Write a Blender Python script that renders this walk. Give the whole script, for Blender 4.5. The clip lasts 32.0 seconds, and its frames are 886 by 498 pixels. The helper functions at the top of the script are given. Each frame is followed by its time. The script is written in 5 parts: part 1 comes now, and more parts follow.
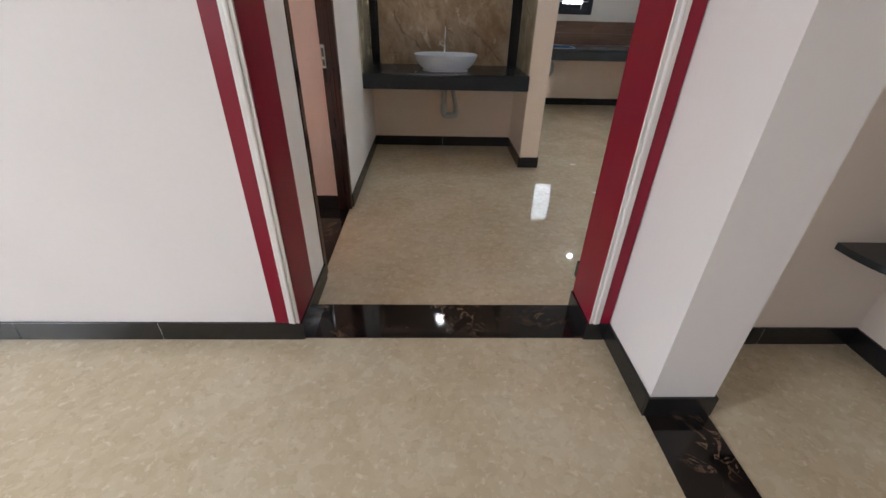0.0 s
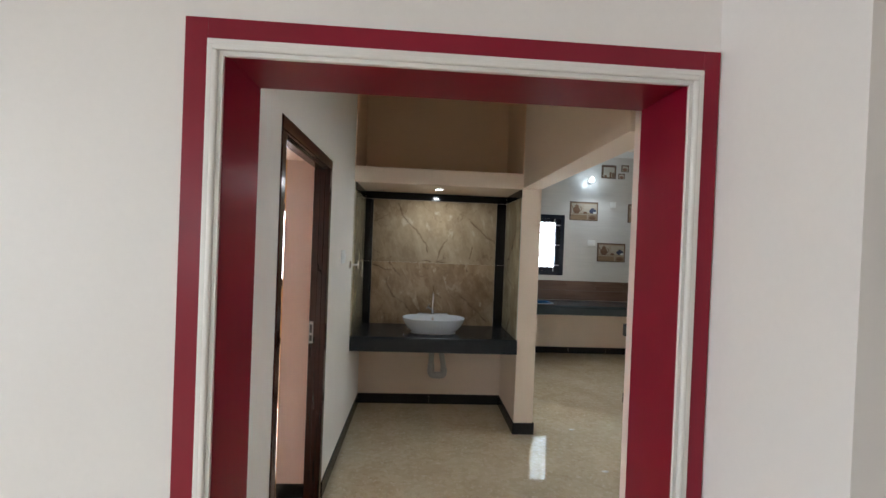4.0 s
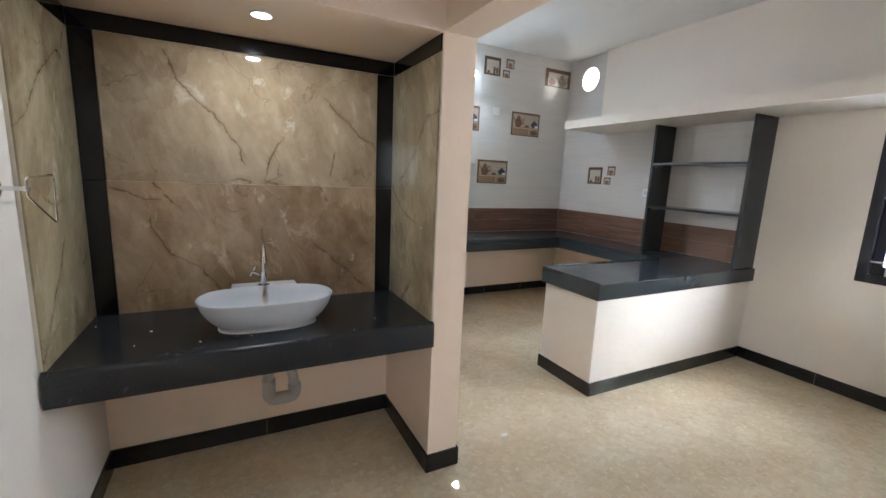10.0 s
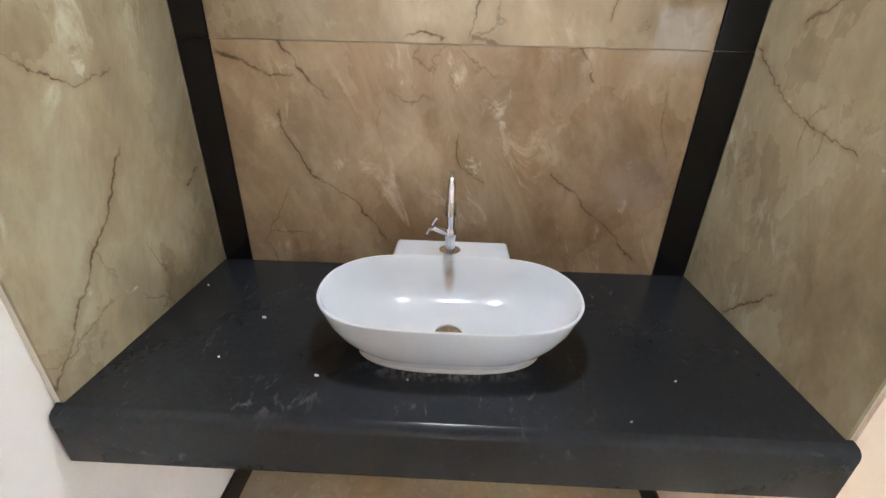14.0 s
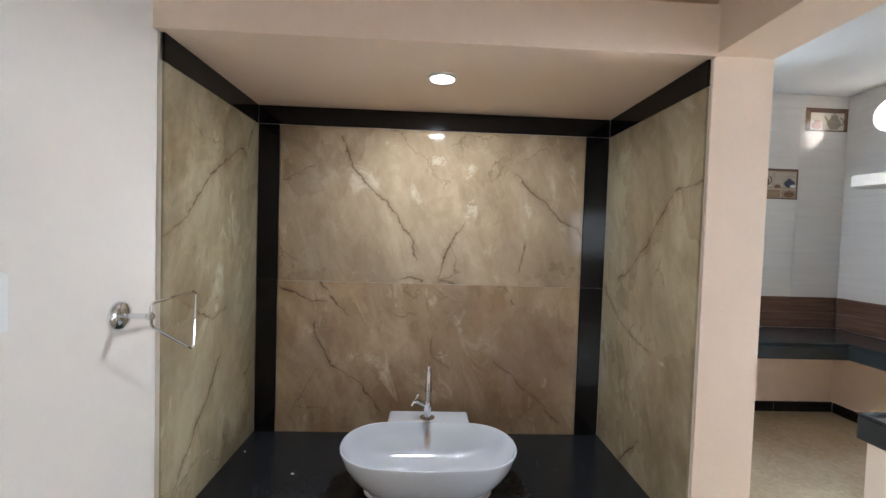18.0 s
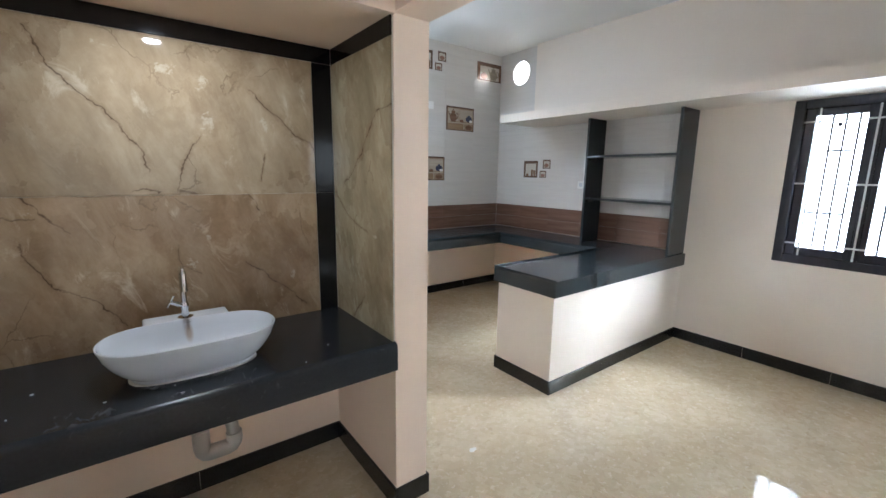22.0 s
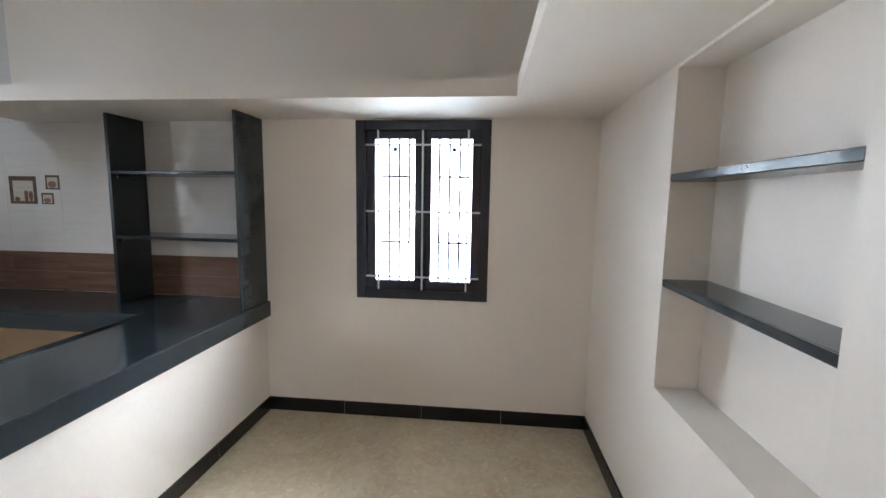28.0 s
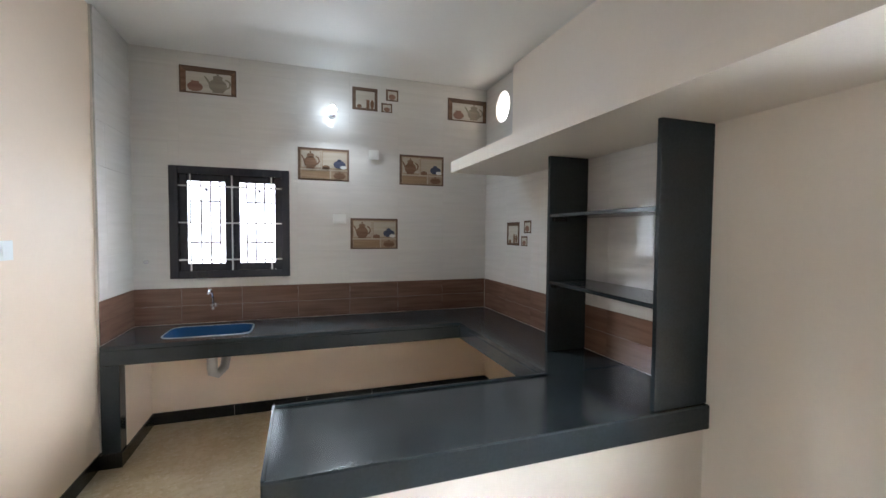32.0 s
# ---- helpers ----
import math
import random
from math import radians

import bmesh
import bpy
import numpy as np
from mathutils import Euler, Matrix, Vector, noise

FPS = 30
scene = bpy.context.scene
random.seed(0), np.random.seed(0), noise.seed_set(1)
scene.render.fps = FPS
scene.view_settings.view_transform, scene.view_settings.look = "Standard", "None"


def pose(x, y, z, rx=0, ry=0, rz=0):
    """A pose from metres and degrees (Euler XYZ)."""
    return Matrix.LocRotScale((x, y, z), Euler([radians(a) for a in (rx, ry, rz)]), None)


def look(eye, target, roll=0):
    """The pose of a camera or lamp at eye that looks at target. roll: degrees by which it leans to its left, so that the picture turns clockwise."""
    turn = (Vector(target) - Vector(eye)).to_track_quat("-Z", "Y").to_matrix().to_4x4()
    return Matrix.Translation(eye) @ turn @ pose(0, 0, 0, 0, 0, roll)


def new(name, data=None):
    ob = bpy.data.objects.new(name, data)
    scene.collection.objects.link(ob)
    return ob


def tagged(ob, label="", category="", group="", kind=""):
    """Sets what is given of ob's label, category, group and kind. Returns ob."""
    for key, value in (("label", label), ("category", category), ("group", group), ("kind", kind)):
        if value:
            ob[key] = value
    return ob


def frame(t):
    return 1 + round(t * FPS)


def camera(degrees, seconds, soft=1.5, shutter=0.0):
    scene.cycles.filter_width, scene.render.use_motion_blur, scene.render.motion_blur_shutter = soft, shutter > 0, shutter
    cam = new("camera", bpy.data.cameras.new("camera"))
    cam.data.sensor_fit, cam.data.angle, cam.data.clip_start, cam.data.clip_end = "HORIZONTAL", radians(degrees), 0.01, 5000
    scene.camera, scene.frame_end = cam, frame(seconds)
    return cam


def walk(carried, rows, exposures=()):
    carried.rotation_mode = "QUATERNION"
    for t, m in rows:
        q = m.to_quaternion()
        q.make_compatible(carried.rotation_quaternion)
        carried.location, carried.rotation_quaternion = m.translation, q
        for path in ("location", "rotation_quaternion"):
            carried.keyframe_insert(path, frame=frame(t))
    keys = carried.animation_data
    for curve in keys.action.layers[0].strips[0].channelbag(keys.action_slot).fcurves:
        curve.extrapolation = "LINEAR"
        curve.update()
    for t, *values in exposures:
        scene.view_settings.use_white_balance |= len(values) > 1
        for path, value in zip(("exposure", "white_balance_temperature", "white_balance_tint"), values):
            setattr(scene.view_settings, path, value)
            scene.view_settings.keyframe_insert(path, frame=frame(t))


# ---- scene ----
cam = camera(94.0, 32.0)
EXPOSURES = [(0, 1.15, 6350, 15), (1, 1.1, 6400, 13), (2, 1.05, 6750, 12), (4.5, 1.35, 6150, 7), (5, 1.5, 6000, 6), (6, 1.55, 5850, 7), (7, 1.8, 5900, 9), (9, 1.6, 5800, 10), (10, 1.78, 6150, 12), (11, 2.0, 6350, 13), (12, 2.18, 6400, 12), (13, 2.5, 6400, 14), (14, 2.58, 6350, 13), (15, 2.45, 6250, 13), (18, 2.02, 6100, 13), (20, 2.04, 6200, 14), (21, 2.04, 6200, 13), (22, 1.92, 5900, 11), (23, 1.58, 5900, 11), (24, 1.35, 5950, 10), (27, 1.3, 6050, 11), (28, 1.44, 6100, 12), (29, 1.63, 6050, 11), (30, 1.42, 5900, 10), (31, 1.38, 6150, 12), (32, 1.55, 6400, 13)]
PATH = [
    (0, (0.158, 0.219, 1.38), (0.22, 1.926, 0.339), 1.5),
    (1, (0.153, 0.187, 1.51), (0.221, 2.091, 0.902), 1.7),
    (1.5, (0.131, 0.156, 1.578), (0.209, 2.125, 1.235), 1.4),
    (2, (0.125, 0.135, 1.638), (0.206, 2.13, 1.522), 1.4),
    (2.5, (0.12, 0.123, 1.672), (0.204, 2.121, 1.709), 1.3),
    (4.5, (0.124, 0.7, 1.574), (0.259, 2.694, 1.499), 2.7),
    (5, (0.109, 0.948, 1.542), (0.282, 2.934, 1.39), 2.8),
    (5.5, (0.11, 1.241, 1.53), (0.351, 3.215, 1.313), 2.9),
    (6, (0.069, 1.479, 1.528), (0.425, 3.43, 1.264), 2.9),
    (6.5, (0.083, 1.64, 1.488), (0.613, 3.548, 1.209), 2.8),
    (7, (0.128, 1.814, 1.494), (0.892, 3.639, 1.202), 3.0),
    (7.5, (0.131, 1.929, 1.521), (1.138, 3.631, 1.225), 3.3),
    (8, (0.161, 2.008, 1.529), (1.358, 3.585, 1.244), 3.1),
    (8.5, (0.164, 2.05, 1.533), (1.479, 3.531, 1.253), 2.9),
    (9, (0.182, 2.098, 1.53), (1.52, 3.558, 1.25), 2.6),
    (9.5, (0.169, 2.171, 1.516), (1.375, 3.739, 1.219), 2.5),
    (10, (0.156, 2.285, 1.509), (1.057, 4.037, 1.165), 2.5),
    (10.5, (0.209, 2.43, 1.512), (0.778, 4.299, 1.087), 2.5),
    (11, (0.233, 2.529, 1.481), (0.542, 4.435, 0.962), 2.3),
    (11.5, (0.221, 2.733, 1.435), (0.379, 4.628, 0.813), 2.3),
    (12, (0.23, 2.966, 1.407), (0.295, 4.823, 0.668), 2.4),
    (12.5, (0.256, 3.203, 1.391), (0.262, 5.011, 0.536), 2.4),
    (13, (0.279, 3.39, 1.366), (0.25, 5.166, 0.446), 2.2),
    (13.5, (0.274, 3.463, 1.375), (0.227, 5.239, 0.457), 1.8),
    (14, (0.286, 3.47, 1.417), (0.238, 5.271, 0.549), 1.5),
    (14.5, (0.306, 3.484, 1.454), (0.261, 5.332, 0.689), 1.3),
    (15, (0.32, 3.478, 1.498), (0.278, 5.371, 0.852), 1.2),
    (15.5, (0.32, 3.421, 1.528), (0.29, 5.358, 1.03), 1.1),
    (17.5, (0.249, 3.058, 1.637), (0.32, 5.055, 1.546), 1.8),
    (18, (0.254, 2.921, 1.63), (0.337, 4.918, 1.562), 1.8),
    (18.5, (0.282, 2.733, 1.597), (0.373, 4.729, 1.518), 1.9),
    (19, (0.269, 2.547, 1.591), (0.386, 4.541, 1.481), 1.9),
    (19.5, (0.224, 2.381, 1.573), (0.391, 4.368, 1.422), 1.9),
    (20, (0.208, 2.284, 1.568), (0.45, 4.26, 1.374), 2.0),
    (20.5, (0.22, 2.282, 1.562), (0.582, 4.234, 1.323), 2.1),
    (21, (0.254, 2.322, 1.544), (0.806, 4.224, 1.267), 1.9),
    (21.5, (0.22, 2.418, 1.533), (1.063, 4.204, 1.215), 1.4),
    (22, (0.147, 2.537, 1.531), (1.331, 4.108, 1.174), 0.8),
    (22.5, (0.149, 2.655, 1.507), (1.648, 3.922, 1.122), 0.9),
    (23, (0.192, 2.741, 1.529), (1.903, 3.682, 1.097), -0.4),
    (24, (0.098, 2.877, 1.5), (2.004, 3.227, 1.007), -0.3),
    (24.5, (0.132, 2.87, 1.483), (2.054, 3.054, 0.961), 0.0),
    (26.5, (0.908, 2.795, 1.501), (2.851, 2.81, 1.025), 1.2),
    (27, (1.117, 2.778, 1.527), (3.076, 2.818, 1.128), 1.3),
    (27.5, (1.284, 2.706, 1.559), (3.256, 2.8, 1.241), 1.4),
    (28, (1.431, 2.676, 1.574), (3.408, 2.867, 1.343), 0.9),
    (28.5, (1.611, 2.718, 1.608), (3.574, 3.061, 1.446), 0.1),
    (29, (1.77, 2.735, 1.623), (3.682, 3.312, 1.509), -0.7),
    (29.5, (1.935, 2.697, 1.65), (3.743, 3.546, 1.548), -1.3),
    (30, (2.089, 2.675, 1.639), (3.749, 3.788, 1.56), -1.3),
    (30.5, (2.223, 2.708, 1.633), (3.669, 4.087, 1.555), -1.3),
    (31, (2.328, 2.798, 1.624), (3.521, 4.402, 1.557), -0.8),
    (31.5, (2.379, 2.844, 1.615), (3.297, 4.619, 1.548), -0.2),
    (32, (2.47, 2.839, 1.619), (3.12, 4.728, 1.537), 0.4),
]
walk(cam, [(t, look(eye, target, roll)) for t, eye, target, roll in PATH], EXPOSURES)

# ---------------------------------------------------------------- light
world = bpy.data.worlds.new("sky")
scene.world = world
world.use_nodes = True
wn = world.node_tree.nodes
sky = wn.new("ShaderNodeTexSky")
sky.sky_type = "NISHITA"
sky.sun_disc = False
sky.sun_elevation = radians(50)
sky.sun_rotation = radians(120)
world.node_tree.links.new(sky.outputs[0], wn["Background"].inputs[0])
wn["Background"].inputs[1].default_value = 0.08


def lamp_area(name, m, w, h, watts, color):
    data = bpy.data.lights.new(name, "AREA")
    data.shape, data.size, data.size_y = "RECTANGLE", w, h
    data.energy, data.color = watts, color
    ob = new(name, data)
    ob.matrix_world = m
    return tagged(ob, kind="structure")


def lamp_point(name, at, watts, color, radius):
    data = bpy.data.lights.new(name, "POINT")
    data.energy, data.color, data.shadow_soft_size = watts, color, radius
    ob = new(name, data)
    ob.location = at
    return tagged(ob, kind="structure")


DAY = (0.865, 0.945, 0.99)
lamp_area("daylight_dining", look((6.35, 2.9, 2.0), (3.35, 2.9, 0.6)), 5.2, 6.0, 1480, DAY)
lamp_area("daylight_dining_high", look((6.3, 0.5, 3.2), (4.25, 3.1, 1.5)), 3.2, 3.0, 1180, DAY)
lamp_area("daylight_kitchen", look((0.90, 9.20, 2.3), (0.90, 5.8, 0.95)), 7.0, 5.0, 950, DAY)
lamp_area("daylight_kitchen_high", look((-0.5, 8.7, 3.8), (1.9, 6.9, 1.7)), 2.6, 2.6, 1180, DAY)
lamp_area("daylight_bedroom", look((-2.16, 7.60, 2.1), (-2.16, 0, 1.5)), 2.0, 2.6, 255, (1.0, 0.95, 0.92))
# two added lamps light the hall from behind; no hall window is seen
lamp_area("hall_fill_west", look((-4.9, -0.6, 2.4), (-2.0, -0.6, 1.0)), 2.4, 2.6, 190, DAY)
lamp_area("hall_fill_south", look((-2.7, -5.0, 2.4), (-1.9, -2.0, 1.0)), 2.4, 2.6, 75, DAY)
down_glow = lamp_area("niche_downlight_glow", look((0.29, 4.22, 2.1085), (0.29, 4.2201, 0)), 0.066, 0.066, 1.65, (0.93, 0.97, 1.0))
down_glow.data.shape = "DISK"
lamp_point("kitchen_bulb_glow", (2.744, 6.60, 2.66), 0.5, (0.72, 0.88, 1.0), 0.035)
bulb_face = lamp_area("kitchen_bulb_face", look((2.744, 6.62, 2.645), (2.744, 5.82, 1.95)), 0.07, 0.07, 4.2, (0.78, 0.9, 1.0))
bulb_face.data.shape = "DISK"

# ---------------------------------------------------------------- materials


def material(name, color, rough=0.5, metal=0.0, spec=0.5):
    m = bpy.data.materials.new(name)
    m.use_nodes = True
    b = m.node_tree.nodes["Principled BSDF"]
    b.inputs["Base Color"].default_value = (*color, 1)
    b.inputs["Roughness"].default_value = rough
    b.inputs["Metallic"].default_value = metal
    b.inputs["Specular IOR Level"].default_value = spec
    return m


class Net:
    """A short hand for wiring a material's nodes."""

    def __init__(self, m):
        self.t = m.node_tree
        self.b = self.t.nodes["Principled BSDF"]

    def node(self, kind, **values):
        n = self.t.nodes.new(kind)
        for key, value in values.items():
            n.inputs[key.replace("_", " ")].default_value = value
        return n

    def link(self, a, b):
        self.t.links.new(a, b)

    def coords(self, scale=(1, 1, 1), jitter=0.0):
        c = self.node("ShaderNodeTexCoord")
        g = self.node("ShaderNodeNewGeometry")
        mp = self.node("ShaderNodeMapping")
        mp.inputs["Scale"].default_value = scale
        if jitter:
            o = self.node("ShaderNodeObjectInfo")
            mul = self.node("ShaderNodeMath")
            mul.operation = "MULTIPLY"
            mul.inputs[1].default_value = jitter
            self.link(o.outputs["Random"], mul.inputs[0])
            add = self.node("ShaderNodeVectorMath")
            add.operation = "ADD"
            self.link(g.outputs["Position"], add.inputs[0])
            self.link(mul.outputs[0], add.inputs[1])
            self.link(add.outputs[0], mp.inputs["Vector"])
        else:
            self.link(g.outputs["Position"], mp.inputs["Vector"])
        return mp.outputs[0]

    def noise(self, co, scale, detail=4.0, rough=0.5, warp=0.0):
        n = self.node("ShaderNodeTexNoise")
        n.inputs["Scale"].default_value, n.inputs["Detail"].default_value = scale, detail
        n.inputs["Roughness"].default_value, n.inputs["Distortion"].default_value = rough, warp
        self.link(co, n.inputs["Vector"])
        return n.outputs["Fac"]

    def ramp(self, fac, *stops):
        r = self.node("ShaderNodeValToRGB")
        e = r.color_ramp.elements
        while len(e) < len(stops):
            e.new(0.5)
        for el, (p, c) in zip(e, stops):
            el.position, el.color = p, (*c, 1) if isinstance(c, tuple) else (c, c, c, 1)
        self.link(fac, r.inputs[0])
        return r.outputs[0]

    def mix(self, fac, a, b, mode="MIX"):
        n = self.node("ShaderNodeMix")
        n.data_type, n.blend_type = "RGBA", mode
        for v, i in ((fac, 0), (a, 6), (b, 7)):
            if isinstance(v, (int, float)):
                n.inputs[i].default_value = v
            elif isinstance(v, tuple):
                n.inputs[i].default_value = (*v, 1)
            else:
                self.link(v, n.inputs[i])
        return n.outputs[2]

    def bump(self, fac, strength, distance=0.01):
        n = self.node("ShaderNodeBump", Strength=strength, Distance=distance)
        self.link(fac, n.inputs["Height"])
        self.link(n.outputs[0], self.b.inputs["Normal"])

    def color(self, out):
        self.link(out, self.b.inputs["Base Color"])

    def rough(self, out):
        self.link(out, self.b.inputs["Roughness"])


def paint(name, color, rough=0.55, vary=0.06):
    """Wall paint: brushed plaster with faint blotches."""
    m = material(name, color, rough)
    n = Net(m)
    co = n.coords()
    big, fine = n.noise(co, 1.3, 3), n.noise(co, 45, 5, 0.6)
    lo = tuple(c * (1 - vary) for c in color)
    n.color(n.ramp(n.mix(0.25, big, fine), (0.35, lo), (0.65, color)))
    n.bump(n.mix(0.35, n.noise(co, 9, 4), fine), 0.12, 0.006)
    n.rough(n.ramp(big, (0.3, rough - 0.06), (0.7, rough + 0.06)))
    return m


CREAM = paint("cream_wall_paint", (0.825, 0.752, 0.672))
OFFCREAM = paint("pale_cream_wall_paint", (0.80, 0.747, 0.688))
HALLWHITE = paint("off_white_wall_paint", (0.80, 0.745, 0.725))
PEACH = paint("peach_wall_paint", (0.90, 0.63, 0.41))
BEIGE = paint("beige_wall_paint", (0.78, 0.68, 0.60))
# on the pier this pink puts red light bounced off the reveal into colour
PIERPINK = paint("pale_pink_wall_tone", (0.85, 0.66, 0.60))
# the pier's shaded north and east sides, darkened in the colour
PIERSHADE = paint("shade_grey_wall_tone", (0.66, 0.62, 0.61))
BLUSH = paint("pale_peach_wall_paint", (0.87, 0.705, 0.565))
ORANGE = paint("orange_wall_paint", (0.84, 0.52, 0.28))
CEIL = paint("white_ceiling_paint", (0.85, 0.84, 0.82), 0.7)


def red_gloss():
    m = material("crimson_gloss_paint", (0.23, 0.004, 0.022), 0.34, 0.0, 0.35)
    n = Net(m)
    co = n.coords()
    n.color(n.ramp(n.noise(co, 3, 5, 0.6), (0.35, (0.205, 0.0036, 0.019)), (0.65, (0.235, 0.0045, 0.0225))))
    n.bump(n.noise(co, 120, 3), 0.05, 0.002)
    return m


REDP = red_gloss()
WHITEP = paint("white_gloss_paint", (0.78, 0.74, 0.71), 0.35)


def floor_material():
    m = material("polished_beige_marble", (0.5, 0.42, 0.3), 0.1, 0.0, 0.3)
    n = Net(m)
    co = n.coords()
    cloud = n.noise(co, 2.6, 6, 0.6, 0.3)
    base = n.ramp(cloud, (0.36, (0.555, 0.452, 0.305)), (0.5, (0.61, 0.507, 0.352)), (0.64, (0.655, 0.563, 0.41)))
    # soft pale and brown pebbles, a few centimetres across
    warp = n.node("ShaderNodeVectorMath")
    warp.operation = "MULTIPLY_ADD"
    w = n.node("ShaderNodeTexNoise")
    w.inputs["Scale"].default_value, w.inputs["Detail"].default_value = 22, 4
    n.link(co, w.inputs["Vector"])
    n.link(w.outputs["Color"], warp.inputs[0])
    warp.inputs[1].default_value = (0.06, 0.06, 0.06)
    n.link(co, warp.inputs[2])
    cell = n.node("ShaderNodeTexVoronoi")
    cell.inputs["Scale"].default_value = 30
    n.link(warp.outputs[0], cell.inputs["Vector"])
    tint = n.node("ShaderNodeSeparateColor")
    n.link(cell.outputs["Color"], tint.inputs[0])
    base = n.mix(0.14, base, n.ramp(tint.outputs[0], (0.1, (0.42, 0.315, 0.195)), (0.5, (0.61, 0.51, 0.36)), (0.92, (0.83, 0.76, 0.63))))
    chips = n.noise(co, 30, 4, 0.6, 0.5)
    base = n.mix(n.ramp(chips, (0.58, 0.0), (0.68, 0.5)), base, (0.80, 0.72, 0.59))
    rust = n.mix(1.0, n.ramp(n.noise(co, 24, 6, 0.65, 0.6), (0.56, 0.0), (0.67, 0.4)), n.ramp(n.noise(co, 2.2, 3), (0.42, 0.25), (0.6, 1.0)), "MULTIPLY")
    n.color(n.mix(rust, base, (0.41, 0.285, 0.17)))
    n.rough(n.ramp(n.noise(co, 3, 4), (0.3, 0.015), (0.7, 0.04)))
    n.bump(n.noise(co, 2.5, 2), 0.025, 0.004)
    return m


FLOOR = floor_material()


def granite(name, color, rough, speck):
    m = material(name, color, rough)
    n = Net(m)
    co = n.coords()
    cloud = n.noise(co, 4, 3, 0.5)
    grain = n.noise(co, 90, 2, 0.5)
    pale = tuple(c * (1 + speck) for c in color)
    n.color(n.ramp(n.mix(0.4, cloud, grain), (0.38, color), (0.62, pale)))
    n.rough(n.ramp(cloud, (0.3, rough - 0.02), (0.7, rough + 0.03)))
    return m


def dull(m, level):
    """Lowers the mirror-like part of a stone's gloss, as fine dust does."""
    m.node_tree.nodes["Principled BSDF"].inputs["Specular IOR Level"].default_value = level
    return m


def dusty(m):
    """Adds sparse pale scuffs of plaster dust to a dark stone."""
    n = Net(m)
    old = n.b.inputs["Base Color"].links[0].from_socket
    co = n.coords((1.0, 0.45, 1.0))
    scuff = n.ramp(n.noise(co, 26, 8, 0.75, 1.2), (0.60, 0.0), (0.72, 0.5))
    gate = n.ramp(n.noise(co, 4, 3), (0.46, 0.0), (0.6, 1.0))
    out = n.mix(n.mix(1.0, scuff, gate, "MULTIPLY"), old, (0.16, 0.17, 0.18))
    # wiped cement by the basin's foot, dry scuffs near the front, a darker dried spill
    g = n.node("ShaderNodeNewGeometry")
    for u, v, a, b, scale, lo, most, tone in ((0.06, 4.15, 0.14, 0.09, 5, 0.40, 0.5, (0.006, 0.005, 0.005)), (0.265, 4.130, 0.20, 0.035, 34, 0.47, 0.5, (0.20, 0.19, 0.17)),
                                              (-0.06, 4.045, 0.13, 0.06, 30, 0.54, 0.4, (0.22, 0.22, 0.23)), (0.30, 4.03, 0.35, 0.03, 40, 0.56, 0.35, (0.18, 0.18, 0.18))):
        mp = n.node("ShaderNodeMapping")
        mp.inputs["Location"].default_value = (-u / a, -v / b, 0.0)
        mp.inputs["Scale"].default_value = (1 / a, 1 / b, 0.0)
        n.link(g.outputs["Position"], mp.inputs["Vector"])
        d = n.node("ShaderNodeVectorMath")
        d.operation = "LENGTH"
        n.link(mp.outputs[0], d.inputs[0])
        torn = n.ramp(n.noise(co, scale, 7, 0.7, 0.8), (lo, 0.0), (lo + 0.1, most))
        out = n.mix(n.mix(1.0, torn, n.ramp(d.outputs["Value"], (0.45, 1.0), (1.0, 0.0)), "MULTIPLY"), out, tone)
    n.color(out)
    return m


GRANITE = dull(granite("black_granite", (0.023, 0.029, 0.033), 0.17, 0.25), 0.5)


def skirting():
    m = material("dark_skirting_tile", (0.014, 0.013, 0.0135), 0.3)
    n = Net(m)
    co = n.coords()
    n.color(n.mix(n.ramp(n.noise(co, 3, 4), (0.4, 0.0), (0.7, 0.35)), n.ramp(n.noise(co, 180, 3), (0.4, (0.012, 0.011, 0.0115)), (0.7, (0.019, 0.018, 0.0185))), (0.024, 0.022, 0.021)))
    n.rough(n.ramp(n.noise(co, 25, 3), (0.3, 0.22), (0.7, 0.26)))
    return m


SKIRT = skirting()


def vein_black():
    m = material("black_veined_marble", (0.012, 0.01, 0.01), 0.06)
    n = Net(m)
    co = n.coords()
    v = n.noise(co, 5, 6, 0.6, 1.6)
    line = n.ramp(v, (0.485, 0.0), (0.5, 1.0), (0.515, 0.0))
    gate = n.ramp(n.noise(co, 3, 3), (0.5, 0.0), (0.62, 1.0))
    f = n.mix(1.0, line, gate, "MULTIPLY")
    n.color(n.mix(f, n.ramp(n.noise(co, 9, 4), (0.45, (0.008, 0.007, 0.007)), (0.8, (0.035, 0.02, 0.014))), (0.32, 0.20, 0.13)))
    return m


BLACKMARBLE = vein_black()


